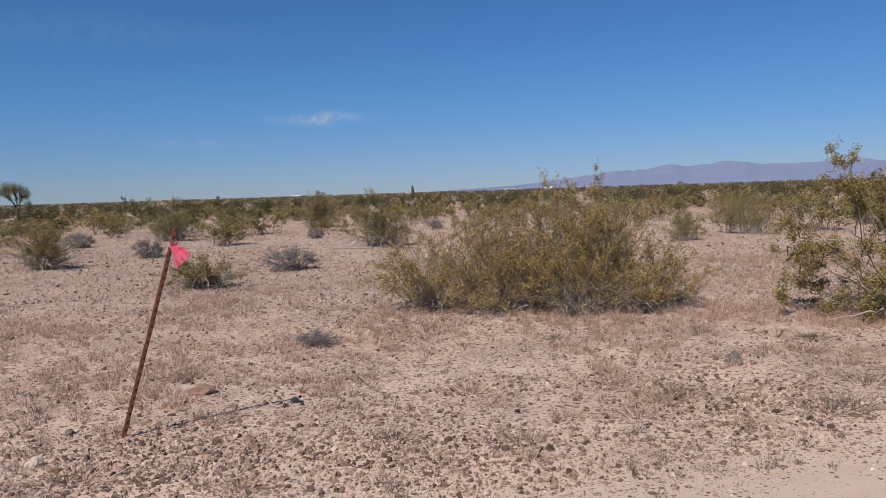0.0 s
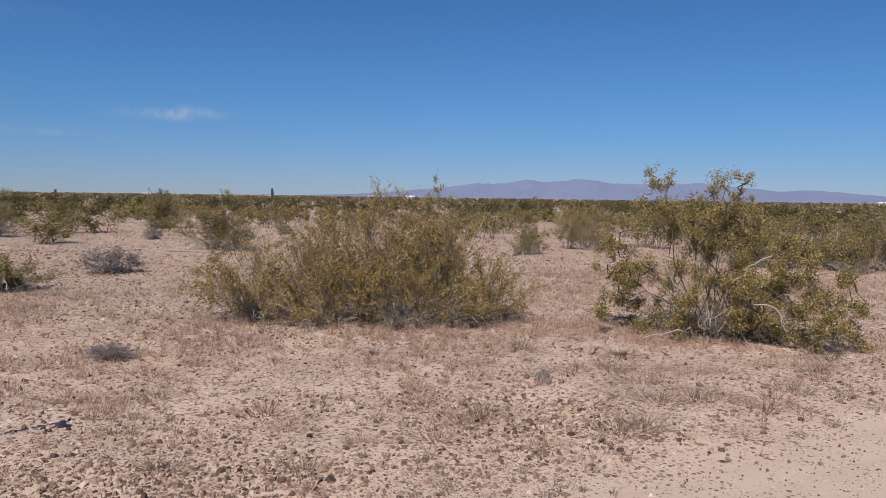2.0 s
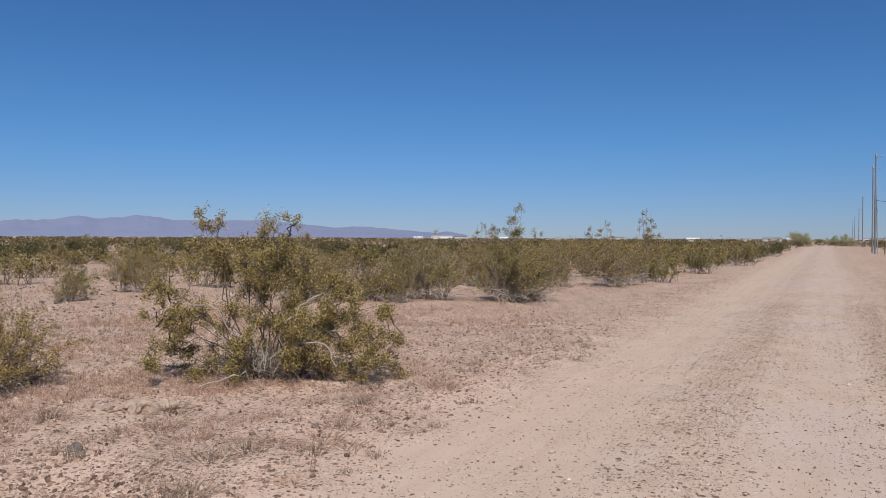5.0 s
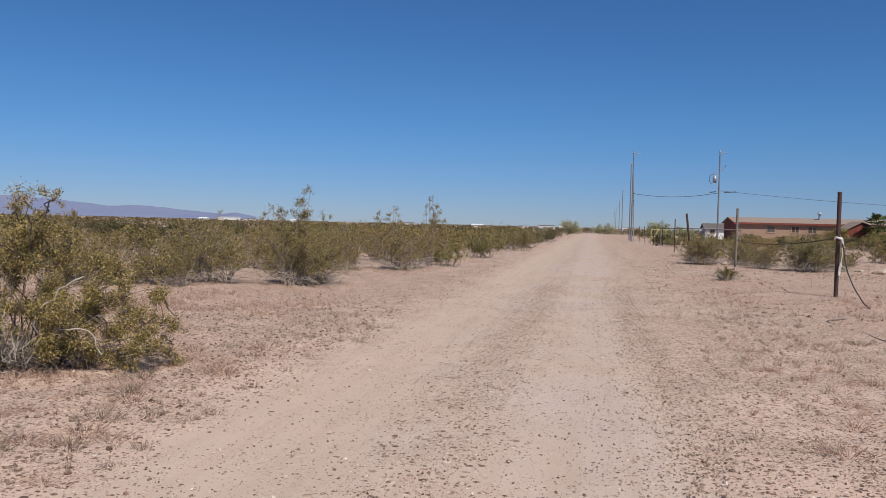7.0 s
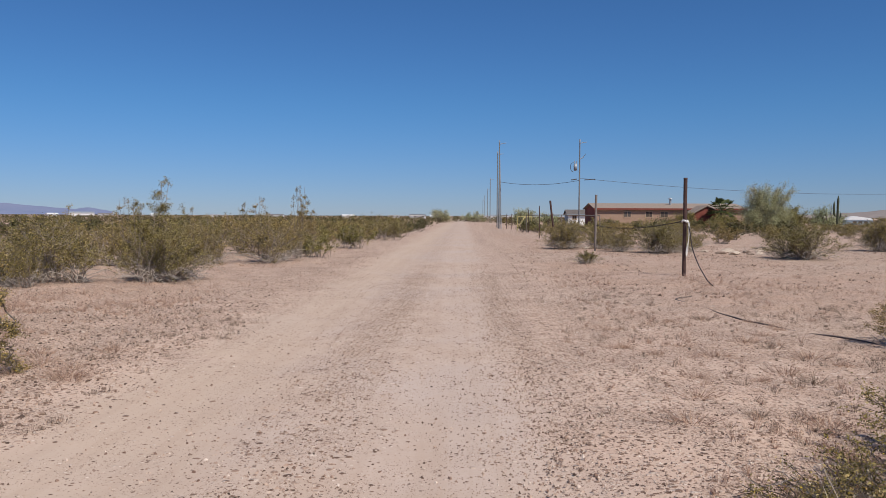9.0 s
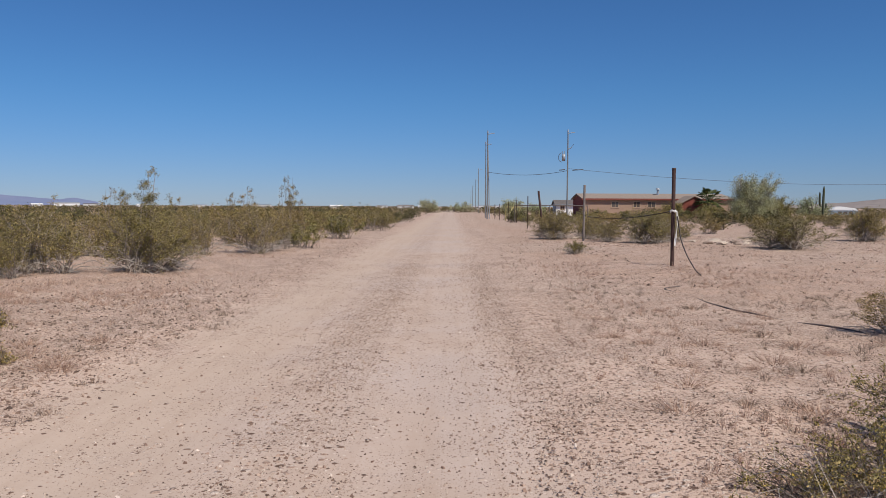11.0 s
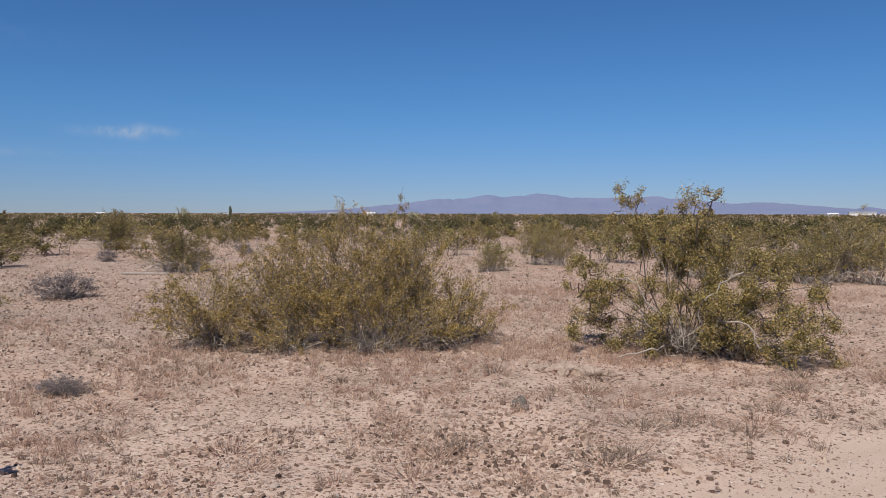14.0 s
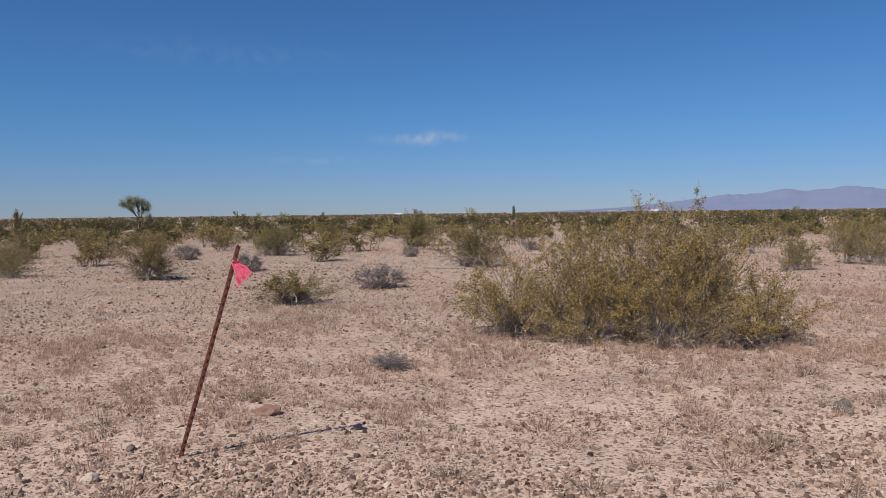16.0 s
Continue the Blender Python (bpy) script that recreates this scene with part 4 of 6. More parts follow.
while made < 300:
    az, r = G.uniform(-34, 112), math.sqrt(G.uniform(56 ** 2, 105 ** 2))
    x, y = in_field(az, r)
    if -5.2 < x < 5.5 or (x > 0 and G.uniform() < 0.6) or (-30 < az < -24) or not free(x, y, 2.3):
        continue
    placed.append((x, y))
    s = G.uniform(0.75, 1.25)
    sc = np.array([s * 1.2, s * 1.2, s * G.uniform(0.75, 0.95)])
    ca, sa = math.cos(made * 2.4), math.sin(made * 2.4)
    for key, store in (("foliage", far_leaf), ("branchwork", far_wood)):
        me = FAR[made % 3][key]
        v = np.empty(len(me.vertices) * 3)
        me.vertices.foreach_get("co", v)
        v = v.reshape(-1, 3) * sc
        f = np.empty(len(me.loops), dtype=np.int32)
        me.loops.foreach_get("vertex_index", f)
        store.append((np.stack([v[:, 0] * ca - v[:, 1] * sa + x, v[:, 0] * sa + v[:, 1] * ca + y, v[:, 2] + float(height(x, y))], -1), f.reshape(len(me.polygons), -1)))
    made += 1

far_shrubs = new("far_shrubs", array_mesh("far_shrubs", *join(far_leaf), M_LEAF_FAR))
piece("branchwork", array_mesh("branchwork", *join(far_wood), M_BARK), far_shrubs)
tagged(far_shrubs, "dull olive bushes scattered over the far field", "brush", kind="stuff")

# the brush beyond, too far to count
pts, size = [], []
for count, r0, r1, cl in ((5200, 100, 240, 0.12), (3600, 240, 600, 0.28), (2600, 600, 1900, 0.8)):
    n_ = 0
    while n_ < count:
        az, r = G.uniform(-40, 120), math.sqrt(G.uniform(r0 * r0, r1 * r1))
        x, y = in_field(az, r)
        if -5.0 < x < 7.0 and y < 178 or (18 < x < 60 and 80 < y < 150):
            continue
        n_ += 1
        w, h = G.uniform(1.6, 3.4) * (1.0 if r < 600 else 2.2), G.uniform(0.8, 1.4)
        cnt = 30 if r < 240 else 16 if r < 600 else 9
        a_, u_ = G.uniform(0, 6.283, cnt), G.uniform(0, 1, cnt)
        rr = np.sqrt(1 - u_ ** 2 * 0.9) * w / 2 * np.sqrt(G.uniform(0.2, 1, cnt))
        pts.append(np.stack([x + np.cos(a_) * rr, y + np.sin(a_) * rr, u_ * h], -1))
        size.append(np.full(cnt, cl))
pts, size = np.concatenate(pts), np.concatenate(size)
v, q = leaves_at(pts, size, G, 0.7, True)
v[:, 2] = np.maximum(v[:, 2], 0.0)
tagged(new("far_brush", array_mesh("far_brush", v, q, M_LEAF_FAR)), "dense olive brush stretching to the horizon", "brush", kind="stuff")

# ---- dry weeds ----


def weeds(name, spots, tall, blades, mat, label, seed, wide=0.003, spread=0.024):
    """Small compact tufts of dry stalks with seed heads at the spots (n, 2)."""
    g = np.random.default_rng(seed)
    n = len(spots)
    own = np.repeat(np.arange(n), blades)
    size = (0.4 + 1.1 * g.uniform(0, 1, n) ** 2)[own]
    off = g.normal(0, spread, (len(own), 2)) * size[:, None]
    base = spots[own] + off
    a = np.c_[base, height(base[:, 0], base[:, 1]) - 0.004]
    ln = tall * size * g.uniform(0.35, 1.0, len(own))
    lean = np.clip(g.normal(0, 0.30, (len(own), 2)), -0.7, 0.7) * ln[:, None] + off * 0.9
    b = a + np.c_[lean, ln]
    side = g.normal(0, 1, (len(own), 2))
    side = np.c_[side / (np.linalg.norm(side, axis=1, keepdims=True) + 1e-9), np.zeros(len(own))] * wide
    v = np.stack([a - side * 0.7, a + side * 0.7, b], 1).reshape(-1, 3)
    q = np.arange(3 * len(own)).reshape(-1, 3)
    hv, hq = leaves_at(a + (b - a) * g.uniform(0.35, 1.0, (len(b), 1)), wide * 3.0, g, 0.55, True)
    v, q = np.concatenate([v, hv]), np.concatenate([q, hq + len(v)])
    return tagged(new(name, array_mesh(name, v, q, mat)), label, "dry grass", kind="stuff")


def patchy(count, x0, x1, y0, y1, thick, seed):
    """Random places, kept with the chance that thick(x, y) gives."""
    g = np.random.default_rng(seed)
    out, have = [], 0
    while have < count:
        x, y = g.uniform(x0, x1, 4000), g.uniform(y0, y1, 4000)
        ok = g.uniform(0, 1, 4000) < thick(x, y)
        out.append(np.c_[x, y][ok])
        have += int(ok.sum())
    return np.concatenate(out)[:count]


def weed_cover(x, y):
    cov = np.clip(0.30 + 0.75 * lumps(x, y, 41, 0.8) + 0.5 * lumps(x, y, 42, 0.25), 0.05, 1)
    off_road = np.clip((-4.0 - x) / 2.4, 0, 1) + np.clip((x - 1.0) / 1.2, 0, 1)
    slabs = (np.hypot(x + 5.85, y - 5.85) > 0.55) | (x > 0)
    return cov * np.clip(off_road, 0, 1) * slabs


near = patchy(3400, -13, -3.2, -4, 15, weed_cover, 51)
near_r = patchy(560, 1.0, 9, 3, 22, weed_cover, 52)
skirt = np.concatenate([G.normal(0, 0.33, (110, 2)) + [-6.25, 7.0], G.normal(0, 0.3, (40, 2)) + [-5.35, 7.55], G.normal(0, 0.75, (130, 2)) * [0.7, 1.0] + [-8.15, 4.55], G.normal(0, 0.4, (60, 2)) + [-9.3, 3.2], G.normal(0, 0.28, (70, 2)) + [2.0, 4.9], G.normal(0, 0.3, (40, 2)) + [2.7, 6.1]])
weeds("dry_weeds", np.concatenate([near, near_r, skirt]), 0.13, 23, M_GRASS, "sparse pinkish straw coloured dry weeds on gravel", 53)
near2 = patchy(1500, -13, -3.0, -4, 14, lambda x, y: np.clip(weed_cover(x + 40, y), 0, 1), 54)
near2r = patchy(520, 1.0, 8, 3, 18, lambda x, y: np.clip(weed_cover(x, y + 50), 0, 1), 55)
weeds("grey_weeds", np.concatenate([near2, near2r]), 0.10, 23, M_GRASS_GREY, "small grey brown dried weeds on gravel", 56)
far_w = np.concatenate([patchy(4300, -42, -3.6, -14, 40, lambda x, y: weed_cover(x, y) * (np.hypot(x, y) > 13), 57), patchy(750, 2.2, 26, 16, 48, weed_cover, 58)])
weeds("field_weeds", far_w, 0.15, 9, M_GRASS, "thin cover of dry straw coloured weeds", 59, 0.006, 0.06)

# ---- loose stones ----
t_ = (1 + 5 ** 0.5) / 2
ICO_V = np.array([(-1, t_, 0), (1, t_, 0), (-1, -t_, 0), (1, -t_, 0), (0, -1, t_), (0, 1, t_), (0, -1, -t_), (0, 1, -t_), (t_, 0, -1), (t_, 0, 1), (-t_, 0, -1), (-t_, 0, 1)]) / 1.9
ICO_F = np.array([(0, 11, 5), (0, 5, 1), (0, 1, 7), (0, 7, 10), (0, 10, 11), (1, 5, 9), (5, 11, 4), (11, 10, 2), (10, 7, 6), (7, 1, 8), (3, 9, 4), (3, 4, 2), (3, 2, 6), (3, 6, 8), (3, 8, 9), (4, 9, 5), (2, 4, 11), (6, 2, 10), (8, 6, 7), (9, 8, 1)])


CHUNK_V = np.array([(-1, -1, -1), (1, -1, -1), (1, 1, -1), (-1, 1, -1), (-0.45, -0.40, 0.9), (0.5, -0.45, 1.1), (0.4, 0.45, 0.95), (-0.45, 0.4, 1.0)]) * 0.75
CHUNK_F = np.array([(0, 2, 1), (0, 3, 2), (4, 5, 6), (4, 6, 7), (0, 1, 5), (0, 5, 4), (1, 2, 6), (1, 6, 5), (2, 3, 7), (2, 7, 6), (3, 0, 4), (3, 4, 7)])


PEAK_V = np.array([(-0.75, -0.6, -0.5), (0.75, -0.68, -0.5), (0.68, 0.7, -0.5), (-0.66, 0.75, -0.5), (0.1, 0.0, 0.85)])
PEAK_F = np.array([(0, 1, 4), (1, 2, 4), (2, 3, 4), (3, 0, 4)])


def gravel(name, spots, lo, hi, mat, label, seed, sink=0.35, lift=0.0, shard=True, tiny=False):
    g = np.random.default_rng(seed)
    base_v, base_f = (PEAK_V, PEAK_F) if tiny else (CHUNK_V, CHUNK_F) if shard else (ICO_V, ICO_F)
    m_ = len(base_v)
    n = len(spots)
    r = lo * (hi / lo) ** (g.uniform(0, 1, n) ** 2.2)
    a = g.uniform(0, 6.283, n)
    sc = np.stack([r * g.uniform(0.8, 1.35, n), r * g.uniform(0.65, 1.0, n), r * g.uniform(0.45, 0.85, n)], -1)
    p = base_v[None] * (1 + g.normal(0, 0.12, (n, m_, 1))) + g.normal(0, 0.17, (n, m_, 3))
    tilt = g.normal(0, 0.35, n)[:, None]
    p = np.stack([p[..., 0], p[..., 1] * np.cos(tilt) - p[..., 2] * np.sin(tilt), p[..., 1] * np.sin(tilt) + p[..., 2] * np.cos(tilt)], -1) * sc[:, None]
    ca, sa = np.cos(a)[:, None], np.sin(a)[:, None]
    p = np.stack([p[..., 0] * ca - p[..., 1] * sa, p[..., 0] * sa + p[..., 1] * ca, p[..., 2]], -1)
    z = height(spots[:, 0], spots[:, 1]) + lift + sc[:, 2] * (1 - sink * 2) * 0.9
    p = p + np.c_[spots, z][:, None]
    f = (base_f[None] + (np.arange(n) * m_)[:, None, None]).reshape(-1, 3)
    return tagged(new(name, array_mesh(name, p.reshape(-1, 3), f, mat)), label, "gravel", kind="stuff")


def verge(x, y):
    a = bell(x, -4.05 + 0.25 * lumps(y, x * 0, 61, 1.5), 0.75)
    return np.clip(a * (0.75 + 0.5 * lumps(x, y, 62, 0.5)), 0, 1)


gravel("verge_gravel", patchy(7000, -6.2, -2.6, -2.5, 10, verge, 71), 0.005, 0.026, M_STONE_BROWN, "brown and grey gravel along the road verge", 72)
gravel("far_verge_gravel", patchy(2800, -6.2, -2.6, 10, 34, verge, 73), 0.009, 0.028, M_STONE, "brown gravel along the road verge", 74)
gravel("field_gravel", patchy(9500, -14, -3.6, -4, 16, lambda x, y: np.clip(0.5 + 0.45 * lumps(x, y, 75, 0.8), 0.12, 1), 76), 0.006, 0.030, M_STONE, "loose stones scattered over desert soil", 77)
gravel("field_pebbles", patchy(26000, -16, -5.0, -5, 17, lambda x, y: np.clip(0.55 + 0.45 * lumps(x, y, 93, 1.1), 0.1, 1), 94), 0.009, 0.030, M_STONE, "fine stony litter over desert soil", 95, sink=0.2, tiny=True)
gravel("far_field_gravel", patchy(24000, -36, -13, -14, 32, lambda x, y: np.clip(0.5 + 0.5 * lumps(x, y, 84, 1.6), 0.1, 1), 85), 0.016, 0.055, M_STONE, "loose stones scattered over desert soil", 86, sink=0.2, tiny=True)
gravel("field_litter", patchy(15000, -24, -7.5, -9, 4, lambda x, y: np.clip(0.6 + 0.4 * lumps(x, y, 193, 0.9), 0.1, 1), 194), 0.011, 0.034, M_STONE, "brown stony litter over the open field", 195, sink=0.2, tiny=True)
gravel("right_gravel", patchy(9000, 0.3, 7.5, 2.5, 24, lambda x, y: np.clip((0.45 + 0.5 * lumps(x, y, 78, 0.6)) * (0.45 + bell(x, 1.3, 0.9)), 0.05, 1), 79), 0.005, 0.016, M_STONE, "brown gravel on the road shoulder", 80)
gravel("yard_gravel", patchy(9000, 1.5, 24, 15, 42, lambda x, y: np.clip(0.5 + 0.5 * lumps(x, y, 87, 1.4), 0.1, 1), 88), 0.012, 0.045, M_STONE, "loose stones over the bare yard", 89, sink=0.2, tiny=True)
gravel("cobbles", patchy(9500, -5.7, -3.3, -2.4, 4.4, lambda x, y: np.clip(bell(x, -4.3, 0.9) * (0.6 + 0.6 * lumps(x, y, 90, 0.5)), 0.02, 1), 91), 0.007, 0.030, M_STONE_BROWN, "dense brown cobbles piled along the verge", 92)
gravel("shoulder_pebbles", patchy(12000, 0.4, 9, 3, 20, lambda x, y: np.clip(0.45 + 0.45 * lumps(x, y, 96, 0.8), 0.1, 1), 97), 0.006, 0.015, M_STONE, "fine stony litter beside the road", 98, sink=0.2, tiny=True)
gravel("road_gravel", patchy(9000, -3.2, 0.8, 2.5, 26, lambda x, y: np.clip(0.12 + 0.9 * bell(x, -1.17, 0.34) + 0.8 * bell(x, 0.5, 0.4) + 0.15 * lumps(x, y, 81, 0.4), 0.02, 1), 82), 0.004, 0.017, M_STONE_ROAD, "small pebbles on the packed sand road", 83, lift=0.010)

gravel("shoulder_grit", patchy(16000, 0.4, 5.5, 3.2, 15, lambda x, y: np.clip(0.5 + 0.5 * lumps(x, y, 196, 0.6) + 0.4 * bell(x, 1.3, 0.8), 0.1, 1), 197), 0.006, 0.015, M_STONE_ROAD, "dense pinkish brown grit beside the road", 198, sink=0.2, tiny=True)
gravel("row_grit", patchy(15000, -9.5, -3.1, 7.5, 24, lambda x, y: np.clip(0.5 + 0.5 * lumps(x, y, 186, 0.7) + 0.4 * bell(x, -4.2, 0.8), 0.1, 1), 187), 0.006, 0.016, M_STONE, "pinkish brown grit before the bushes", 188, sink=0.2, tiny=True)
gravel("road_grit", patchy(17000, -3.1, 0.9, 3.5, 22, lambda x, y: np.clip(0.10 + 0.95 * bell(x, -1.17, 0.36) + 0.8 * bell(x, 0.6, 0.35) + 0.25 * lumps(x, y, 181, 0.5), 0.03, 1), 182), 0.006, 0.014, M_STONE, "fine brown and pale grit on the packed sand road", 183, sink=0.2, lift=0.008, tiny=True)


def boulder(name, x, y, sx, sy, sz, turn, mat, label, seed, cuts=2):
    bm = bmesh.new()
    bmesh.ops.create_icosphere(bm, subdivisions=cuts + 1, radius=1.0)
    for vtx in bm.verts:
        nn = noise.noise(vtx.co * 1.3 + Vector((seed * 7.1, 0, 0))) * 0.45 + noise.noise(vtx.co * 3.5 + Vector((0, seed * 3.3, 0))) * 0.16
        vtx.co = vtx.co * (1 + nn)
        vtx.co = Vector((vtx.co.x * sx, vtx.co.y * sy, max(vtx.co.z, -0.45) * sz))
    ob = part(name, bm, mat)
    ob.matrix_world = pose(x, y, float(height(x, y)) + sz * 0.25, 0, 0, turn)
    return tagged(ob, label, "rock")


boulder("rock", -5.02, 4.48, 0.075, 0.06, 0.075, 20, M_ROCK_GREY, "small dark grey rock lying on gravel", 1)
boulder("rock", -6.24, 0.27, 0.11, 0.075, 0.06, 75, M_ROCK_RED, "flat reddish brown rock among dry weeds", 2)
for i, (x, y, sx, sy, sz) in enumerate(((-5.78, 5.98, 0.16, 0.10, 0.06), (-5.98, 5.86, 0.15, 0.09, 0.065), (-6.12, 5.66, 0.14, 0.10, 0.05), (-5.86, 5.74, 0.09, 0.06, 0.05), (-5.64, 6.14, 0.08, 0.06, 0.04))):
    boulder("rock", x, y, sx, sy, sz, 40 + i * 31, M_ROCK_TAN, "flat cracked tan slab of rock on soil", 30 + i)
boulder("rock", -4.95, -0.75, 0.05, 0.045, 0.045, 10, M_ROCK_PALE, "small pale round rock beside the post", 5)
boulder("rock", -9.75, 3.55, 0.14, 0.09, 0.06, 50, M_ROCK_PALE, "pale rock at the foot of a bush", 6)
boulder("rock", -5.55, -0.62, 0.04, 0.035, 0.03, 10, M_ROCK_GREY, "small dark rock beside the post", 7)

for i, (x, y, sz) in enumerate(((11.3, 34.3, 0.17), (11.75, 34.0, 0.2), (12.1, 34.6, 0.16), (12.5, 34.1, 0.13), (11.9, 35.2, 0.2), (13.1, 34.7, 0.14), (12.9, 35.6, 0.17), (14.2, 34.9, 0.15), (13.7, 36.2, 0.16), (15.2, 35.6, 0.12), (11.0, 35.6, 0.15), (12.3, 36.4, 0.2), (5.6, 38.9, 0.15), (6.1, 38.4, 0.17))):
    boulder("rock", x, y, sz * 1.4, sz, sz * 0.55, i * 47, M_ROCK_PALE if i % 3 else M_ROCK, "pale sunlit rock beside low bushes", 20 + i, 1)

# ---- survey post with its ribbon ----


def survey_post(x, y, top, tall, turn):
    """A leaning rusty steel post of T section with studs, and a ribbon knotted below its top."""
    ob = new("survey_post")
    z0 = float(height(x, y))
    up = (Vector(top) - Vector((x, y, z0))).normalized()
    ob.matrix_world = Matrix.Translation((x, y, z0)) @ Vector((0, 0, 1)).rotation_difference(up).to_matrix().to_4x4() @ pose(0, 0, 0, 0, 0, turn)
    bm = bmesh.new()
    box(bm, -0.015, 0.015, -0.003, 0.003, -0.15, tall, 0.0012)
    box(bm, -0.003, 0.003, 0.0032, 0.024, -0.15, tall, 0.0012)
    part("shaft", bm, M_RUST, ob)
    bm = bmesh.new()
    box(bm, -0.006, 0.006, -0.012, -0.0032, -0.010, 0.010, 0.002)
    first = part("stud", bm, M_RUST, ob)
    first.location = (0, 0, 0.06)
    for i in range(1, int(tall / 0.054)):
        st = piece("stud", first.data, ob)
        st.location = (0, 0, 0.06 + i * 0.054)
    return ob


post = tagged(survey_post(-5.27, -0.28, (-5.19, 0.11, 1.36), 1.41, 62), "leaning rusty steel survey post standing in gravel", "post")
ribbon = new("ribbon")
ribbon.matrix_world = pose(-5.20, 0.085, 1.265, 0, 0, 75)
bm = bmesh.new()
bmesh.ops.create_icosphere(bm, subdivisions=2, radius=0.02)
for vtx in bm.verts:
    vtx.co = vtx.co * (1 + 0.35 * noise.noise(vtx.co * 40))
    vtx.co.z *= 1.25
part("knot", bm, M_RIBBON, ribbon)


def tail(points, width, seed):
    """A crumpled strip of ribbon along the points, with a little thickness."""
    bm = bmesh.new()
    n_ = 10
    rows = []
    for i in range(n_):
        t = i / (n_ - 1)
        p = (1 - t) ** 2 * Vector(points[0]) + 2 * t * (1 - t) * Vector(points[1]) + t * t * Vector(points[2])
        w = width * (0.35 + 0.65 * t)
        curl = 0.007 * math.sin(i * 1.3 + seed)
        rows.append([bm.verts.new(p + Vector((j * w * 0.7, curl * (1 + abs(j)) + 0.012 * j * j, j * w * 0.75))) for j in (-0.5, 0, 0.5)])
    for a, b in zip(rows, rows[1:]):
        for j in (0, 1):
            bm.faces.new((a[j], a[j + 1], b[j + 1], b[j]))
    bmesh.ops.solidify(bm, geom=bm.faces[:], thickness=0.0015)
    part("tail", bm, M_RIBBON, ribbon, smooth=True)


tail([(0.0, -0.02, 0.0), (0.06, -0.04, 0.0), (0.115, -0.05, -0.07)], 0.044, 0.3)
tail([(0.0, -0.02, 0.0), (0.05, -0.06, -0.02), (0.085, -0.065, -0.10)], 0.040, 1.7)
tail([(0.0, -0.02, 0.0), (0.03, -0.05, -0.05), (0.045, -0.05, -0.135)], 0.040, 2.9)
tail([(0.0, -0.02, 0.0), (0.03, -0.03, 0.02), (0.045, -0.02, 0.015)], 0.030, 4.0)
tagged(ribbon, "bright pink flagging ribbon knotted round the rusty post", "ribbon")

# ---- fence on the far side ----


def pipe_post(x, y, tall, radius, lean, mat, label, name="fence_post", cap=True):
    ob = new(name)
    ob.matrix_world = pose(x, y, float(height(x, y)), lean[0], lean[1], 0)
    v, q = tubes(np.array([[(0, 0, -0.15), (0, 0, tall * 0.5), (0, 0, tall)]]), np.full((1, 3), radius), 12)
    piece("pipe", array_mesh("pipe", v, q, mat, True), ob)
    if cap:
        bm = bmesh.new()
        bmesh.ops.create_cone(bm, cap_ends=True, segments=12, radius1=radius * 1.12, radius2=radius * 1.02, depth=0.04, matrix=Matrix.Translation((0, 0, tall)))
        part("cap", bm, mat, ob)
    return tagged(ob, label, "post", "fence posts")


pipe_post(5.98, 21.53, 2.64, 0.052, (0, 0), M_PIPE, "tall brown pipe gate post with white cloth tied on")
pipe_post(6.22, 36.7, 2.63, 0.055, (0, 0.5), M_GREY_PIPE, "tall grey brown pipe post among bushes")
pipe_post(7.7, 64.9, 2.95, 0.085, (0, -7), M_PIPE, "dark leaning wooden fence post")
for x, y, h in ((5.6, 56.5, 2.35), (6.4, 75.0, 2.2), (6.2, 83.0, 2.0), (5.9, 93.0, 1.9), (5.5, 96.0, 1.9)):
    pipe_post(x, y, h, 0.034, (0, 0), M_PIPE, "thin brown fence post beside the road")
cloth = new("cloth_strip")
cloth.matrix_world = pose(5.98, 21.47, 1.5)
bm = bmesh.new()
prev = None
for i in range(12):
    t = i / 11
    w = 0.018 + 0.012 * math.sin(i * 0.9)
    cx = 0.06 + 0.03 * math.sin(t * 5)
    row = [bm.verts.new((cx - w, -0.06 - 0.02 * math.sin(i), -t * 0.95)), bm.verts.new((cx, -0.09, -t * 0.95 + 0.02)), bm.verts.new((cx + w, -0.06, -t * 0.95))]
    if prev:
        bm.faces.new((prev[0], prev[1], row[1], row[0])), bm.faces.new((prev[1], prev[2], row[2], row[1]))
    prev = row
bmesh.ops.solidify(bm, geom=bm.faces[:], thickness=0.006)
part("strip", bm, M_CLOTH, cloth, smooth=True)
v, q = tubes(np.array([[(math.cos(a) * 0.066, 0.06 + math.sin(a) * 0.066, 0.02 * math.sin(a * 2)) for a in np.linspace(0, 6.283, 14)]]), np.full((1, 14), 0.028), 6)
piece("knot", array_mesh("knot", v, q, M_CLOTH, True), cloth)
tagged(cloth, "torn white cloth strip hanging from the gate post", "cloth")


def smooth_path(pts, n, wave, seed):
    g = np.random.default_rng(seed)
    p = np.array(pts, float)
    s = np.linspace(0, len(p) - 1, n)
    out = np.stack([np.interp(s, np.arange(len(p)), p[:, i]) for i in range(3)], -1)
    for _ in range(3):
        out[1:-1] = (out[:-2] + 2 * out[1:-1] + out[2:]) / 4
    out[:, :2] += wave * np.stack([np.sin(s * 3 + seed), np.cos(s * 2.3 + seed)], -1)
    return out


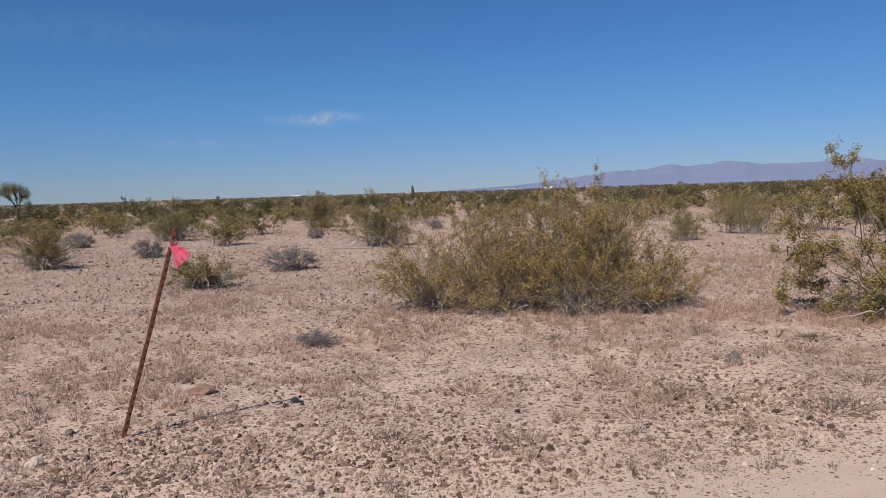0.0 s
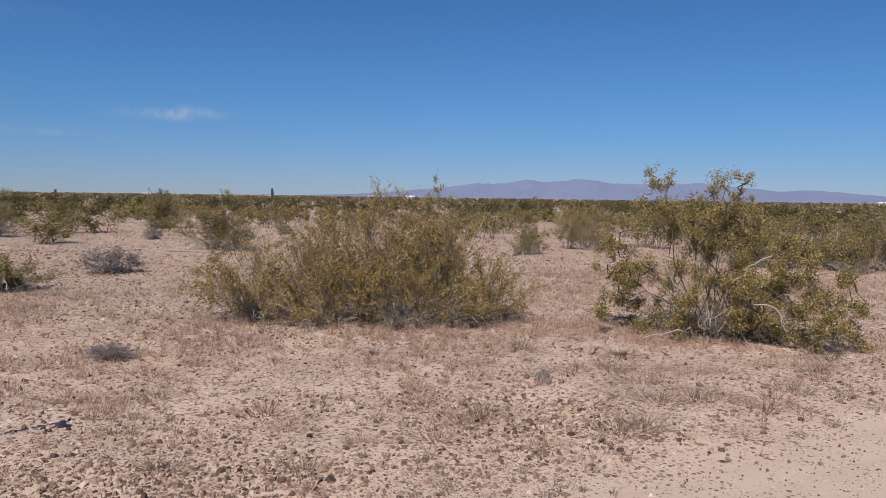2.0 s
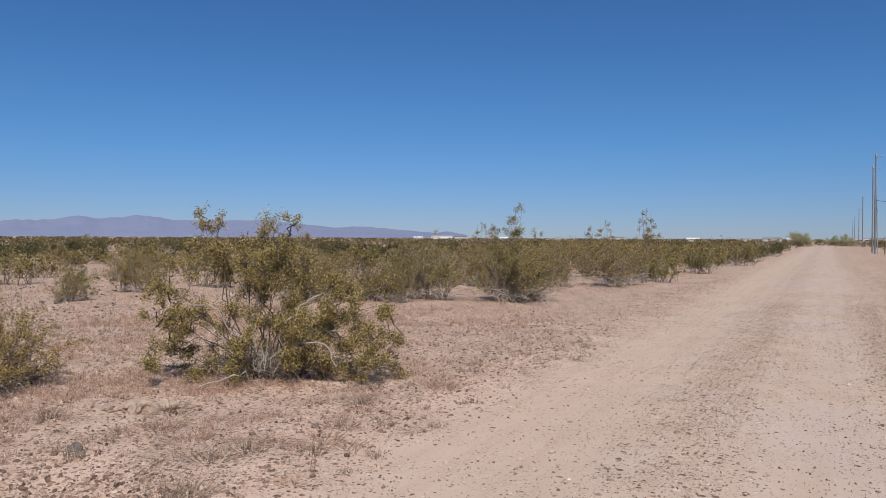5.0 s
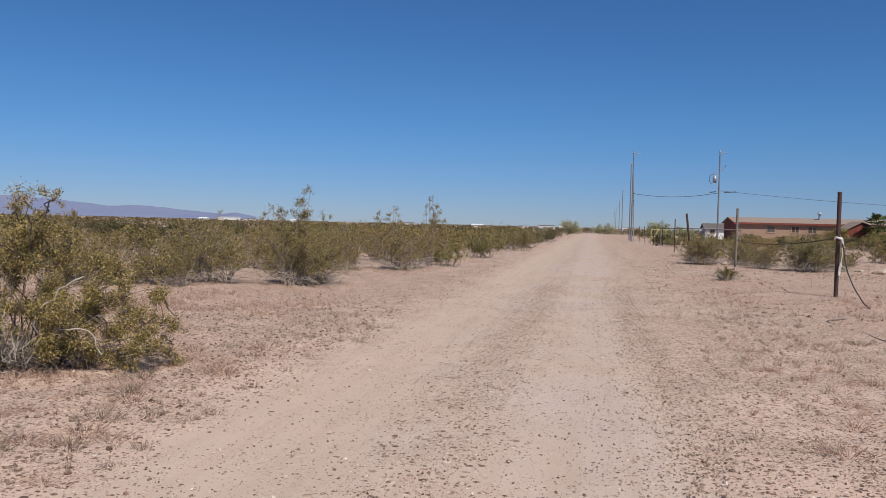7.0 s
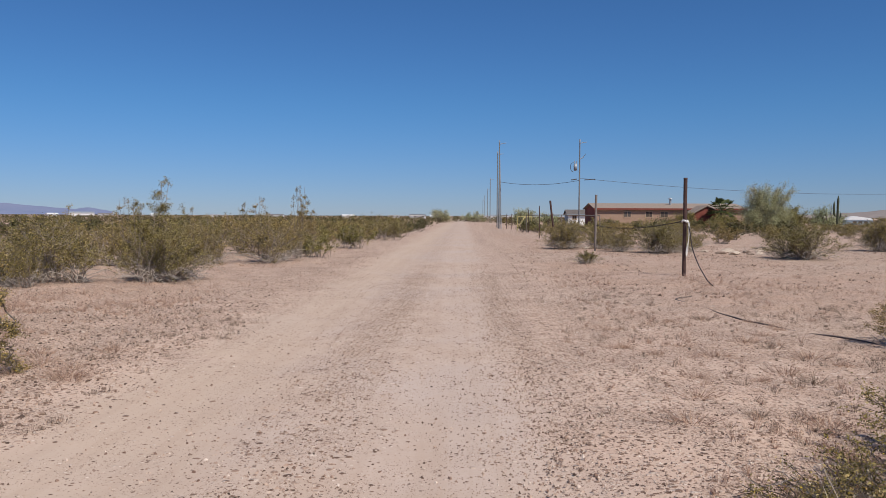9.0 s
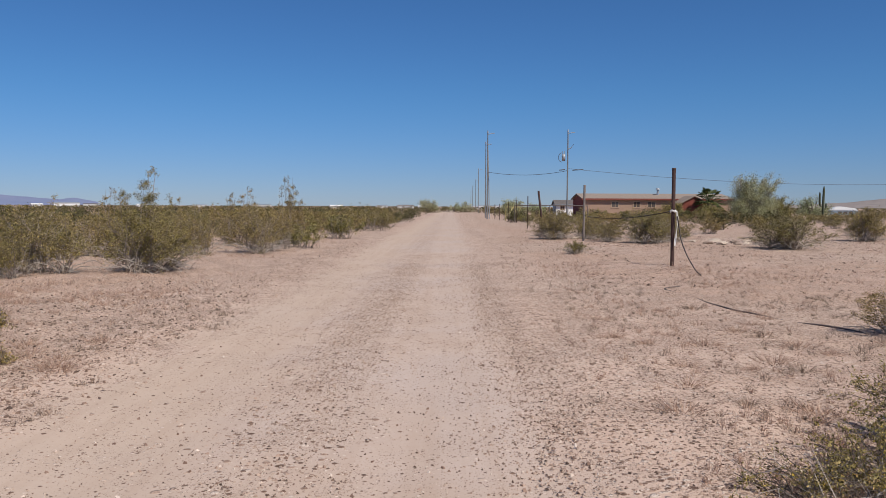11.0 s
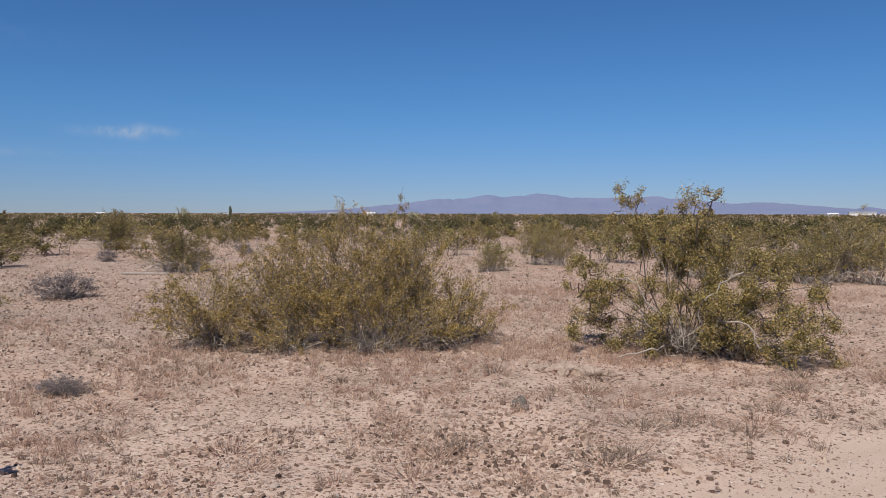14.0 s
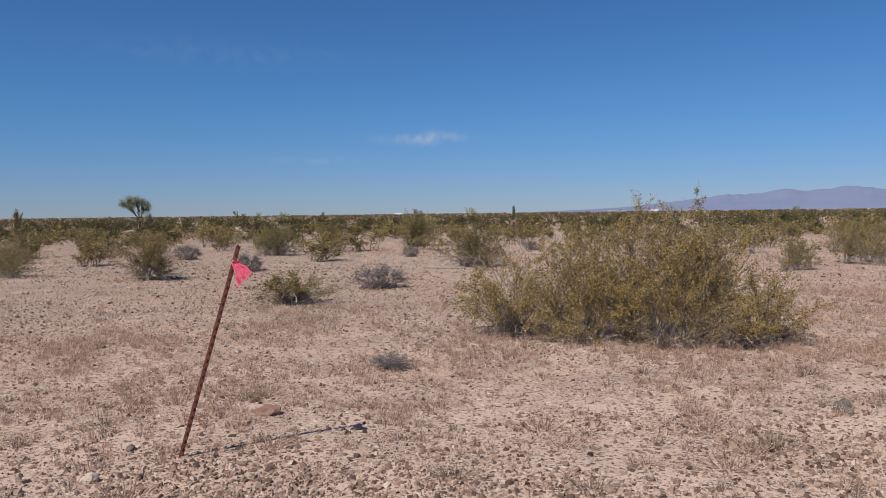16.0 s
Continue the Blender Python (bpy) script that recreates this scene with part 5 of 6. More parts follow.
hang = smooth_path([(6.04, 21.42, 1.42), (6.06, 21.1, 0.8), (6.02, 20.3, 0.3), (5.9, 19.3, 0.08), (5.76, 18.5, 0.03)], 24, 0.01, 1)
tagged(cable("hanging_strap", hang, 0.015, M_HOSE), "black strap hanging from the gate post to the ground", "strap")
hose = smooth_path([(4.55, 16.2, 0.06), (4.1, 15.6, 0.10), (4.2, 14.7, 0.06), (4.38, 12.7, 0.05), (4.68, 11.7, 0.06), (4.87, 11.3, 0.07), (5.1, 10.7, 0.06), (5.25, 10.0, 0.06), (5.5, 8.6, 0.06), (6.0, 6.5, 0.05)], 70, 0.04, 2)
hose[:, 2] = height(hose[:, 0], hose[:, 1]) - 0.003 + 0.014 * np.sin(np.arange(70) * 0.33)
tagged(cable("hose", hose, 0.015, M_HOSE_DUSTY), "old dusty black hose lying across weedy gravel", "hose")
sag = np.stack([np.linspace(5.95, 6.25, 20), np.linspace(21.6, 36.6, 20), 1.5 - 0.3 * np.linspace(0, 1, 20) - 1.2 * np.linspace(0, 1, 20) * (1 - np.linspace(0, 1, 20)) * 0.55], -1)
tagged(cable("gate_cable", sag, 0.012, M_HOSE), "dark sagging cable between two gate posts", "cable")
gate = new("pipe_gate")
gate.matrix_world = pose(6.0, 84.0, 0, 0, 0, 75)
for nm, a, b in (("rail", (0, 0, 0.3), (9, 0, 0.3)), ("rail", (0, 0, 1.55), (9, 0, 1.55)), ("upright", (0, 0, 0.05), (0, 0, 1.6)), ("upright", (9, 0, 0.05), (9, 0, 1.6)), ("brace", (0, 0, 0.3), (4.5, 0, 1.55)), ("brace", (4.5, 0, 1.55), (9, 0, 0.3))):
    cable(nm, [a, tuple((np.array(a) + b) / 2), b], 0.045, M_YELLOW, gate)
tagged(gate, "faded yellow pipe gate standing beside the road", "gate")
rail = new("fence_rail")
rail.matrix_world = pose(6.3, 76, 0)
cable("rail", [(0, 0, 1.72), (3.2, -2, 1.75), (6.5, -4, 1.7)], 0.05, M_GREY_PIPE, rail)
for x, y in ((0.0, 0), (3.2, -2), (6.5, -4)):
    cable("upright", [(x, y, -0.1), (x, y, 0.9), (x, y, 1.75)], 0.05, M_GREY_PIPE, rail)
tagged(rail, "grey pipe fence rail on thin uprights", "fence")

# ---- utility poles and lines ----


def utility_pole(x, y, tall, transformer=False, radius=0.10, stay=False):
    ob = new("utility_pole")
    ob.matrix_world = pose(x, y, 0)
    v, q = tubes(np.array([[(0, 0, -0.3), (0, 0, tall * 0.5), (0, 0, tall)]]), np.array([[radius, radius * 0.85, radius * 0.65]]), 12)
    piece("pole", array_mesh("pole", v, q, M_POLE, True), ob)
    cable("bracket", [(0, 0, tall - 0.25), (0.45, 0, tall - 0.1), (0.85, 0, tall - 0.08)], 0.045, M_STEEL, ob)
    bm = bmesh.new()
    bmesh.ops.create_cone(bm, cap_ends=True, segments=10, radius1=0.10, radius2=0.06, depth=0.3, matrix=Matrix.Translation((0, 0, tall + 0.12)))
    part("insulator", bm, M_STEEL, ob)
    if transformer:
        can = bmesh.new()
        bmesh.ops.create_cone(can, cap_ends=True, segments=20, radius1=0.21, radius2=0.21, depth=0.85, matrix=Matrix.Translation((-0.5, 0, tall * 0.71)))
        bmesh.ops.bevel(can, geom=[e for e in can.edges if abs(e.verts[0].co.z - e.verts[1].co.z) < 0.01], offset=0.05, segments=2, affect="EDGES")
        can = part("transformer", can, M_STEEL, ob, "grey transformer can", True)
        for sx in (-0.12, 0.12):
            b2 = bmesh.new()
            bmesh.ops.create_cone(b2, cap_ends=True, segments=10, radius1=0.06, radius2=0.035, depth=0.3, matrix=Matrix.Translation((-0.5 + sx, 0, tall * 0.71 + 0.6)))
            part("bushing", b2, M_STEEL, can)
        loop = [(-0.75 - 0.35 * math.sin(t), 0, tall * 0.71 + 0.55 * math.cos(t)) for t in np.linspace(0, 3.14, 14)]
        cable("lead", loop, 0.035, M_WIRE, ob)
        cable("cutout_arm", [(0, 0, tall * 0.80), (0.4, 0, tall * 0.82), (0.7, 0, tall * 0.86)], 0.05, M_STEEL, ob)
    if stay:
        cable("stay", [(0.3, 0.5, 0), (0.2, 0.3, tall * 0.4), (0.05, 0.05, tall * 0.8)], 0.07, M_STEEL, ob, 6, "pale guy wire guard")
    return tagged(ob, "weathered grey wooden utility pole with transformer" if transformer else "tall weathered grey wooden utility pole", "utility pole", "utility poles")


utility_pole(4.65, 98.1, 11.0, stay=True)
utility_pole(4.85, 107.6, 10.4, radius=0.085)
utility_pole(14.0, 92.5, 10.6, True)
for x, y in ((6.6, 183.0), (8.3, 254.0), (9.6, 335.0), (11.5, 430.0)):
    utility_pole(x, y, 10.5)


def span(a, b, drop, n=24):
    s = np.linspace(0, 1, n)
    p = np.array(a)[None] * (1 - s)[:, None] + np.array(b)[None] * s[:, None]
    p[:, 2] -= 4 * drop * s * (1 - s)
    return p


tagged(cable("power_line", span((4.65, 98.1, 6.0), (14.0, 92.5, 5.95), 0.45), 0.028, M_WIRE), "dark power line sagging between two poles", "power line")
tagged(cable("power_line", span((14.0, 92.5, 6.2), (72.0, 119.0, 5.4), 0.8), 0.022, M_WIRE), "dark power line running over the yard", "power line")
for x in (0.12, -0.1):
    v, q = tubes(np.array([[(13.0 if x > 0 else 14.6, 92.6, 6.0), (13.4 if x > 0 else 15.2, 92.5, 6.05), (13.7 if x > 0 else 15.9, 92.6, 6.1)]]), np.full((1, 3), 0.055), 8)
    tagged(new("line_splice", array_mesh("line_splice", v, q, M_WIRE, True)), "thick black splice sleeve on the power line", "splice")

# ---- buildings ----


def gable_house(name, x, y, turn, length, depth, eave, ridge_z, wall, roof, label, windows=(), over=0.4, end_mat=None):
    """A long low house: walls, a pitched roof with thickness, window units in the front."""
    ob = new(name)
    ob.matrix_world = pose(x, y, 0, 0, 0, turn)
    bm = bmesh.new()
    box(bm, 0, length, 0, depth, -0.1, eave)
    part("wall", bm, wall, ob)
    for x0, x1, nm in ((-0.06, 0.02, "gable_end"), (length - 0.02, length + 0.06, "gable_end")):
        bm = bmesh.new()
        pr = [(0, 0.0), (depth, 0.0), (depth, eave), (depth / 2, ridge_z - 0.1), (0, eave)]
        a = [bm.verts.new((x0, p, z)) for p, z in pr]
        b = [bm.verts.new((x1, p, z)) for p, z in pr]
        bm.faces.new(a), bm.faces.new(b[::-1])
        for i in range(5):
            bm.faces.new((a[i], a[(i + 1) % 5], b[(i + 1) % 5], b[i]))
        part(nm, bm, end_mat or wall, ob)
    slope = (ridge_z - eave) / (depth / 2)
    for sgn in (0, 1):
        bm = bmesh.new()
        y0, y1 = (-over, depth / 2) if sgn == 0 else (depth + over, depth / 2)
        z0 = eave - slope * over
        vs = [(-over, y0, z0), (length + over, y0, z0), (length + over, y1, ridge_z), (-over, y1, ridge_z)]
        lo = [bm.verts.new(p) for p in vs]
        hi = [bm.verts.new((p[0], p[1], p[2] + 0.14)) for p in vs]
        bm.faces.new(lo), bm.faces.new(hi[::-1])
        for i in range(4):
            bm.faces.new((lo[i], lo[(i + 1) % 4], hi[(i + 1) % 4], hi[i]))
        part("roof", bm, roof, ob)
    bm = bmesh.new()
    box(bm, -over, length + over, -over - 0.06, -over - 0.003, eave - slope * over - 0.12, eave - slope * over + 0.12)
    part("fascia", bm, end_mat or wall, ob)
    for wx, wz, ww, wh in windows:
        win = new("window")
        win.parent = ob
        for nm, x0, x1, z0, z1 in (("frame", wx - ww / 2 - 0.1, wx - ww / 2, wz - wh / 2, wz + wh / 2), ("frame", wx + ww / 2, wx + ww / 2 + 0.1, wz - wh / 2, wz + wh / 2),
                                   ("frame", wx - ww / 2 - 0.1, wx + ww / 2 + 0.1, wz + wh / 2, wz + wh / 2 + 0.1), ("sill", wx - ww / 2 - 0.15, wx + ww / 2 + 0.15, wz - wh / 2 - 0.12, wz - wh / 2), ("mullion", wx - 0.03, wx + 0.03, wz - wh / 2, wz + wh / 2)):
            bm = bmesh.new()
            box(bm, x0, x1, -0.08, -0.003, z0, z1)
            part(nm, bm, M_TRIM, win)
        bm = bmesh.new()
        box(bm, wx - ww / 2, wx + ww / 2, -0.03, -0.003, wz - wh / 2, wz + wh / 2)
        part("pane", bm, M_GLASS, win)
    return tagged(ob, label, "house")


house = gable_house("house", 20.5, 118.0, 0, 22.5, 10.0, 2.85, 3.62, M_STUCCO, M_SHINGLE, "long low tan house with brown shingle roof", ((4.8, 2.0, 1.0, 0.8), (8.1, 2.0, 0.95, 0.8), (10.4, 2.0, 1.1, 0.8)), end_mat=M_REDWOOD)
bm = bmesh.new()
bmesh.ops.create_cone(bm, cap_ends=True, segments=10, radius1=0.17, radius2=0.17, depth=1.1, matrix=Matrix.Translation((12.3, 3.6, 3.9)))
bmesh.ops.create_cone(bm, cap_ends=True, segments=10, radius1=0.36, radius2=0.22, depth=0.22, matrix=Matrix.Translation((12.3, 3.6, 4.5)))
part("vent_pipe", bm, M_STEEL, house)
gable_house("porch_wing", 37.6, 117.6, 90, 4.4, 3.7, 2.2, 3.2, M_REDWOOD, M_SHINGLE, "red brown gabled wing of the tan house", (), 0.3).matrix_world = pose(37.8, 113.4, 0, 0, 0, 90)
gable_house("shed", 19.4, 141.0, 0, 3.2, 4.0, 2.0, 2.75, M_WHITE, M_DARKROOF, "small white shed with dark pitched roof", ((1.2, 1.4, 0.6, 0.6),), 0.3, M_BLUEGREY)
for i, (az, r, ln, hh) in enumerate(((61.6, 420, 5, 2.6), (64.5, 800, 20, 3.0), (58.5, 900, 14, 3.2), (29.0, 620, 9, 3.0), (27.7, 640, 22, 4.4), (25.9, 650, 12, 3.2), (22.5, 700, 10, 3.0), (18.5, 620, 9, 3.2), (14.6, 600, 16, 3.4),
                                     (9.0, 520, 10, 3.2), (5.6, 460, 8, 3.0), (4.0, 430, 11, 3.4), (2.4, 470, 7, 3.0), (-1.2, 520, 9, 3.2), (-2.4, 430, 9, 3.0), (-19.5, 300, 9, 3.0), (-12.5, 330, 12, 3.4), (72.5, 900, 16, 3.0), (80.5, 900, 12, 3.0))):
    x, y = in_field(az, r)
    gable_house("far_house", x, y, az + G.uniform(-12, 12), ln * 0.8, 6.0, hh * (0.62 if i < 7 else 0.5), hh * (0.82 if i < 7 else 0.66), M_WHITE, (M_WHITE, M_STEEL, M_DARKROOF)[i % 3], "small white building far off beyond the brush", ((ln * 0.3, 1.3, 1.0, 0.8), (ln * 0.7, 1.3, 1.0, 0.8)), 0.3)


def camper(x, y, turn):
    ob = new("camper_trailer")
    ob.matrix_world = pose(x, y, 0, 0, 0, turn)
    for nm, mat, pr in (("body", M_BLUEGREY, [(-2.2, 0.35), (2.1, 0.35), (2.2, 1.15), (-2.2, 1.15)]), ("roof", M_WHITE, [(-2.25, 1.154), (2.25, 1.154), (1.9, 1.5), (-0.6, 1.85), (-1.5, 1.75)])):
        bm = bmesh.new()
        a = [bm.verts.new((p, -0.9, z)) for p, z in pr]
        b = [bm.verts.new((p, 0.9, z)) for p, z in pr]
        bm.faces.new(a), bm.faces.new(b[::-1])
        for i in range(len(pr)):
            bm.faces.new((a[i], a[(i + 1) % len(pr)], b[(i + 1) % len(pr)], b[i]))
        bmesh.ops.bevel(bm, geom=bm.edges[:], offset=0.06, segments=2, affect="EDGES")
        part(nm, bm, mat, ob)
    for x0 in (-1.1, -0.2, 0.7):
        bm = bmesh.new()
        box(bm, x0, x0 + 0.6, -0.93, -0.905, 0.65, 1.0)
        part("window", bm, M_GLASS, ob)
    for sx in (-1.3, 1.3):
        for sy in (-0.8, 0.8):
            bm = bmesh.new()
            bmesh.ops.create_cone(bm, cap_ends=True, segments=18, radius1=0.33, radius2=0.33, depth=0.2, matrix=Matrix.Translation((sx, sy, 0.33)) @ pose(0, 0, 0, 90))
            part("wheel", bm, M_RUBBER, ob)
    return tagged(ob, "parked white topped camper with blue grey sides", "camper")


camper(69.0, 135.0, -8)
shrub(MID_FAR[0], 49.6, 97.5, 0, (1.2, 1.2, 0.75), label="dark green bush beside the parked camper", group="bushes in the yard")
shrub(MID_FAR[3], 53.2, 98.5, 90, (1.1, 1.1, 0.6), label="dark green bush beside the parked camper", group="bushes in the yard")

# ---- trees and cactus ----


def tree(name, seed, x, y, w, h, leaf_mat, leaves, leaf, label, stem=0.05, low=0.3, count=34):
    lob = dome(np.random.default_rng(seed), w, h, count, low, 0.18, 0.75)
    me = shrub_meshes(seed + 1, lob, leaves, leaf, 5, stem, 0.12, 0, 1, 0, leaf_mat, M_BARK, seg=3, fill=1.6, tri=True)
    me = {"trunk": me["branchwork"], "crown": me["foliage"]}
    ob = shrub(me, x, y, 0, name=name, label=label, category="tree")
    return ob


lob = np.concatenate([dome(np.random.default_rng(201), 7.0, 6.0, 100, 0.06, 0.3, 0.55), dome(np.random.default_rng(202), 3.6, 2.4, 30, 0.1, 0.3, 0.7) + [2.3, 0, 4.1, 0], dome(np.random.default_rng(204), 3.0, 1.8, 20, 0.1, 0.3, 0.7) + [-1.2, 0, 4.5, 0]])
lob[:, 3] *= 1.15
me = shrub_meshes(203, lob, 44000, 0.07, 6, 0.030, 0.3, 0, 1, 0, M_PALO, M_TWIG, seg=3, fill=1.9, tri=True, kink=0.2, outer=0.35)
shrub({"trunk": me["branchwork"], "crown": me["foliage"]}, 35.3, 90.5, 0, (0.95, 0.95, 0.88), name="palo_verde_tree", label="rounded pale green palo verde tree in the yard", category="tree")
tree("yard_tree", 203, 41.0, 96.0, 4.5, 3.2, M_LEAF_GREEN, 4200, 0.085, "dark green shrubby tree beside the house", 0.06, 0.15)
tree("yard_tree", 205, 31.0, 108.0, 5.0, 2.4, M_LEAF_GREEN, 4200, 0.085, "low dark green tree before the house", 0.05, 0.1)
tree("yard_tree", 207, 47.6, 101.0, 5.0, 3.4, M_PALO, 4200, 0.085, "pale green shrubby tree behind the cactus", 0.06, 0.15)
tree("yard_tree", 209, 9.0, 112.0, 5.0, 3.3, M_PALO, 4200, 0.085, "bright green tree beside the fence", 0.06, 0.1)
tree("yard_tree", 211, 35.0, 104.0, 4.5, 2.2, M_LEAF_GREEN, 4200, 0.085, "low dark green shrub beside the palm", 0.05, 0.1)
tree("road_end_tree", 213, -5.6, 190.0, 6.5, 3.9, M_PALO, 4200, 0.11, "pale green tree where the road ends", 0.08, 0.15)
# one leaning trunk that forks, a flat crown and a low side growth
lob = np.array([(0, 0.1, 1.5, 0.2), (0.1, 0.35, 1.7, 0.2), (0, 1.3, 0.5, 0.3), (0, -0.9, 2.9, 0.35), (0.1, 0.6, 2.7, 0.35), (0, 0.1, 2.6, 0.3),
                (0.3, -2.2, 4.0, 0.42), (-0.2, -1.7, 3.6, 0.42), (0.2, -1.3, 4.35, 0.48), (-0.4, -0.8, 4.0, 0.5), (0.4, -0.3, 4.45, 0.45), (-0.2, 0.0, 3.9, 0.45), (0.1, 0.5, 4.3, 0.42), (-0.1, 1.0, 3.9, 0.4), (0.2, 1.5, 3.5, 0.4), (-0.3, 1.2, 3.0, 0.35), (0.5, -1.0, 3.4, 0.4),
                (0.1, 1.6, 2.0, 0.38), (-0.2, 1.9, 1.5, 0.35), (0.2, 1.3, 1.5, 0.38), (-0.1, 1.7, 0.9, 0.38), (0.1, 2.0, 0.5, 0.35)])
kids = np.array([-1, -1, -1, 0, 1, 0, 3, 3, 3, 3, 5, 5, 4, 4, 4, 4, 3, 2, 2, 2, 2, 2])
lob[6:, 3] *= 1.35
me = shrub_meshes(216, lob, 15000, 0.06, 9, 0.13, 0.1, 0, 1, 0, M_LEAF_DUSTY, M_DARK_BARK, seg=3, fill=1.7, tri=True, twig_w=0.22, sprout=kids, kink=0.05)
shrub({"trunk": me["branchwork"], "crown": me["foliage"]}, -98.8, -14.9, 0, (0.84, 0.84, 0.84), name="field_tree", label="lone palo verde tree with a forked dark trunk and flat crown", category="tree")
for i, (az, el, w, mat) in enumerate(((92.0, 0.42, 1.5, M_LEAF_GREEN), (91.4, 0.2, 1.3, M_LEAF_GREEN), (90.4, 0.36, 2.6, M_PALO), (88.8, 0.4, 3.0, M_PALO), (85.8, 0.2, 1.8, M_LEAF_GREEN), (74.7, 0.5, 3.4, M_PALO), (100.6, 0.25, 2.2, M_LEAF_GREEN), (59.7, 0.3, 3.8, M_PALO), (58.0, 0.25, 3.0, M_PALO), (54.6, 0.2, 2.4, M_LEAF_GREEN), (51.9, 0.3, 2.2, M_LEAF_GREEN))):
    fx, fy = in_field(az, 135)
    tree("far_tree", 231 + 2 * i, fx, fy, w * 1.1, 1.45 + 135 * math.tan(radians(el)) + 0.3, mat, 1100, 0.075, "small tree rising over the far brush", 0.04, 0.2, 16)
for i, (az, r_, w, hh, mat) in enumerate(((-1.1, 210, 6.0, 3.6, M_PALO), (-0.3, 230, 5.0, 2.8, M_PALO), (-2.9, 200, 4.0, 2.2, M_LEAF_GREEN), (-4.6, 150, 4.0, 2.4, M_LEAF_GREEN), (-6.4, 140, 4.5, 2.6, M_PALO))):
    fx, fy = in_field(az, r_)
    tree("road_end_tree", 271 + 2 * i, fx, fy, w, hh, mat, 1800, 0.11, "small green tree near where the road ends", 0.05, 0.12, 24)
for az, r_ in ((-2.1, 430), (-3.3, 450), (-4.0, 400)):
    fx, fy = in_field(az, r_)
    gable_house("far_house", fx, fy, az, 5.0, 4.0, 1.6, 2.3, M_WHITE, M_STEEL, "small white building far off beyond the brush", ((2.0, 1.3, 1.0, 0.8),), 0.3)
for x, y, w, hh in ((27.0, 110.5, 1.3, 0.8), (29.5, 111.5, 1.2, 0.85), (33.5, 109.5, 1.3, 0.9), (16.5, 96.0, 1.2, 0.7), (22.0, 100.0, 1.3, 0.7), (40.0, 108.0, 1.4, 1.0), (24.5, 107.5, 1.5, 1.05), (35.4, 107.5, 1.6, 1.2), (38.2, 107.0, 1.7, 1.2), (42.0, 107.5, 1.7, 1.25), (44.5, 106.0, 1.5, 1.1), (31.8, 107.0, 1.5, 1.0), (14.8, 106.0, 1.3, 1.05), (17.6, 101.0, 1.5, 1.1), (20.5, 104.0, 1.6, 1.15), (24.0, 101.0, 1.6, 1.2), (27.5, 103.0, 1.6, 1.15), (30.0, 100.0, 1.5, 1.1), (33.2, 102.0, 1.6, 1.2)):
    shrub(MID_FAR[3], x, y, x * 40, (w, w, hh), label="green shrub growing before the house", group="bushes in the yard")
tree("field_tree", 217, -150.0, -43.0, 2.6, 3.6, M_LEAF_GREEN, 900, 0.09, "small lone tree far across the field", 0.07, 0.4)

palm = new("fan_palm")
palm.matrix_world = pose(37.2, 111.0, 0) @ Matrix.Scale(1.08, 4)
v, q = tubes(np.array([[(0, 0, -0.1), (0.05, 0, 1.0), (0.1, 0, 2.2)]]), np.array([[0.32, 0.28, 0.26]]), 12)
piece("trunk", array_mesh("trunk", v, q, M_BARK, True), palm)
g = np.random.default_rng(5)
for i in range(74):
    a, e = i * 2.4, g.uniform(-0.95, 1.2)
    d1 = np.array([math.cos(a) * math.cos(e), math.sin(a) * math.cos(e), math.sin(e)])
    tip = np.array([0.1, 0, 2.3]) + d1 * g.uniform(1.1, 1.6)
    vs, fs = [], []
    for j in range(13):
        f = (j - 6) / 6 * 1.25
        sidev = np.cross(d1, [0, 0, 1.0])
        sidev /= np.linalg.norm(sidev) + 1e-9
        dirn = d1 * math.cos(f) + sidev * math.sin(f)
        end = tip + dirn * 0.75 - np.array([0, 0, 0.12])
        nrm = np.cross(d1, sidev)
        o = len(vs)
        vs += [tip, tip + dirn * 0.4 + nrm * 0.02 + sidev * 0.08, end, tip + dirn * 0.4 - sidev * 0.08]
        fs.append((o, o + 1, o + 2, o + 3))
    sv, sq = tubes(np.array([[(0.1, 0, 2.15), (np.array([0.1, 0, 2.2]) + tip) / 2, tip]]), np.full((1, 3), 0.025), 3)
    piece("frond", array_mesh("frond", np.concatenate([np.array(vs), sv]), np.concatenate([np.array(fs), sq + len(vs)]), M_PALM), palm)
tagged(palm, "dark green fan palm standing before the house", "palm")


def saguaro(x, y, columns, label):
    ob = new("saguaro_cactus")
    ob.matrix_world = pose(x, y, 0)
    for i, (path, r) in enumerate(columns):
        p = smooth_path(path, 14, 0.0, 0)
        ang = np.arange(24) * 2 * np.pi / 24
        t = np.linspace(0, 1, 14)
        rad = r * np.where(t > 0.85, np.sqrt(np.clip(1 - ((t - 0.85) / 0.155) ** 2, 0.01, 1)), 1.0)
        ribs = 1 + 0.09 * np.cos(12 * ang)
        v = p[:, None] + np.stack([np.cos(ang) * ribs, np.sin(ang) * ribs, 0 * ang], -1)[None] * rad[:, None, None]
        idx = np.arange(14 * 24).reshape(14, 24)
        q = np.stack([idx[:-1], np.roll(idx, -1, 1)[:-1], np.roll(idx, -1, 1)[1:], idx[1:]], -1).reshape(-1, 4)
        piece("stem" if i == 0 else "arm", array_mesh("stem", v.reshape(-1, 3), q, M_SAGUARO, True), ob)
    return tagged(ob, label, "cactus")


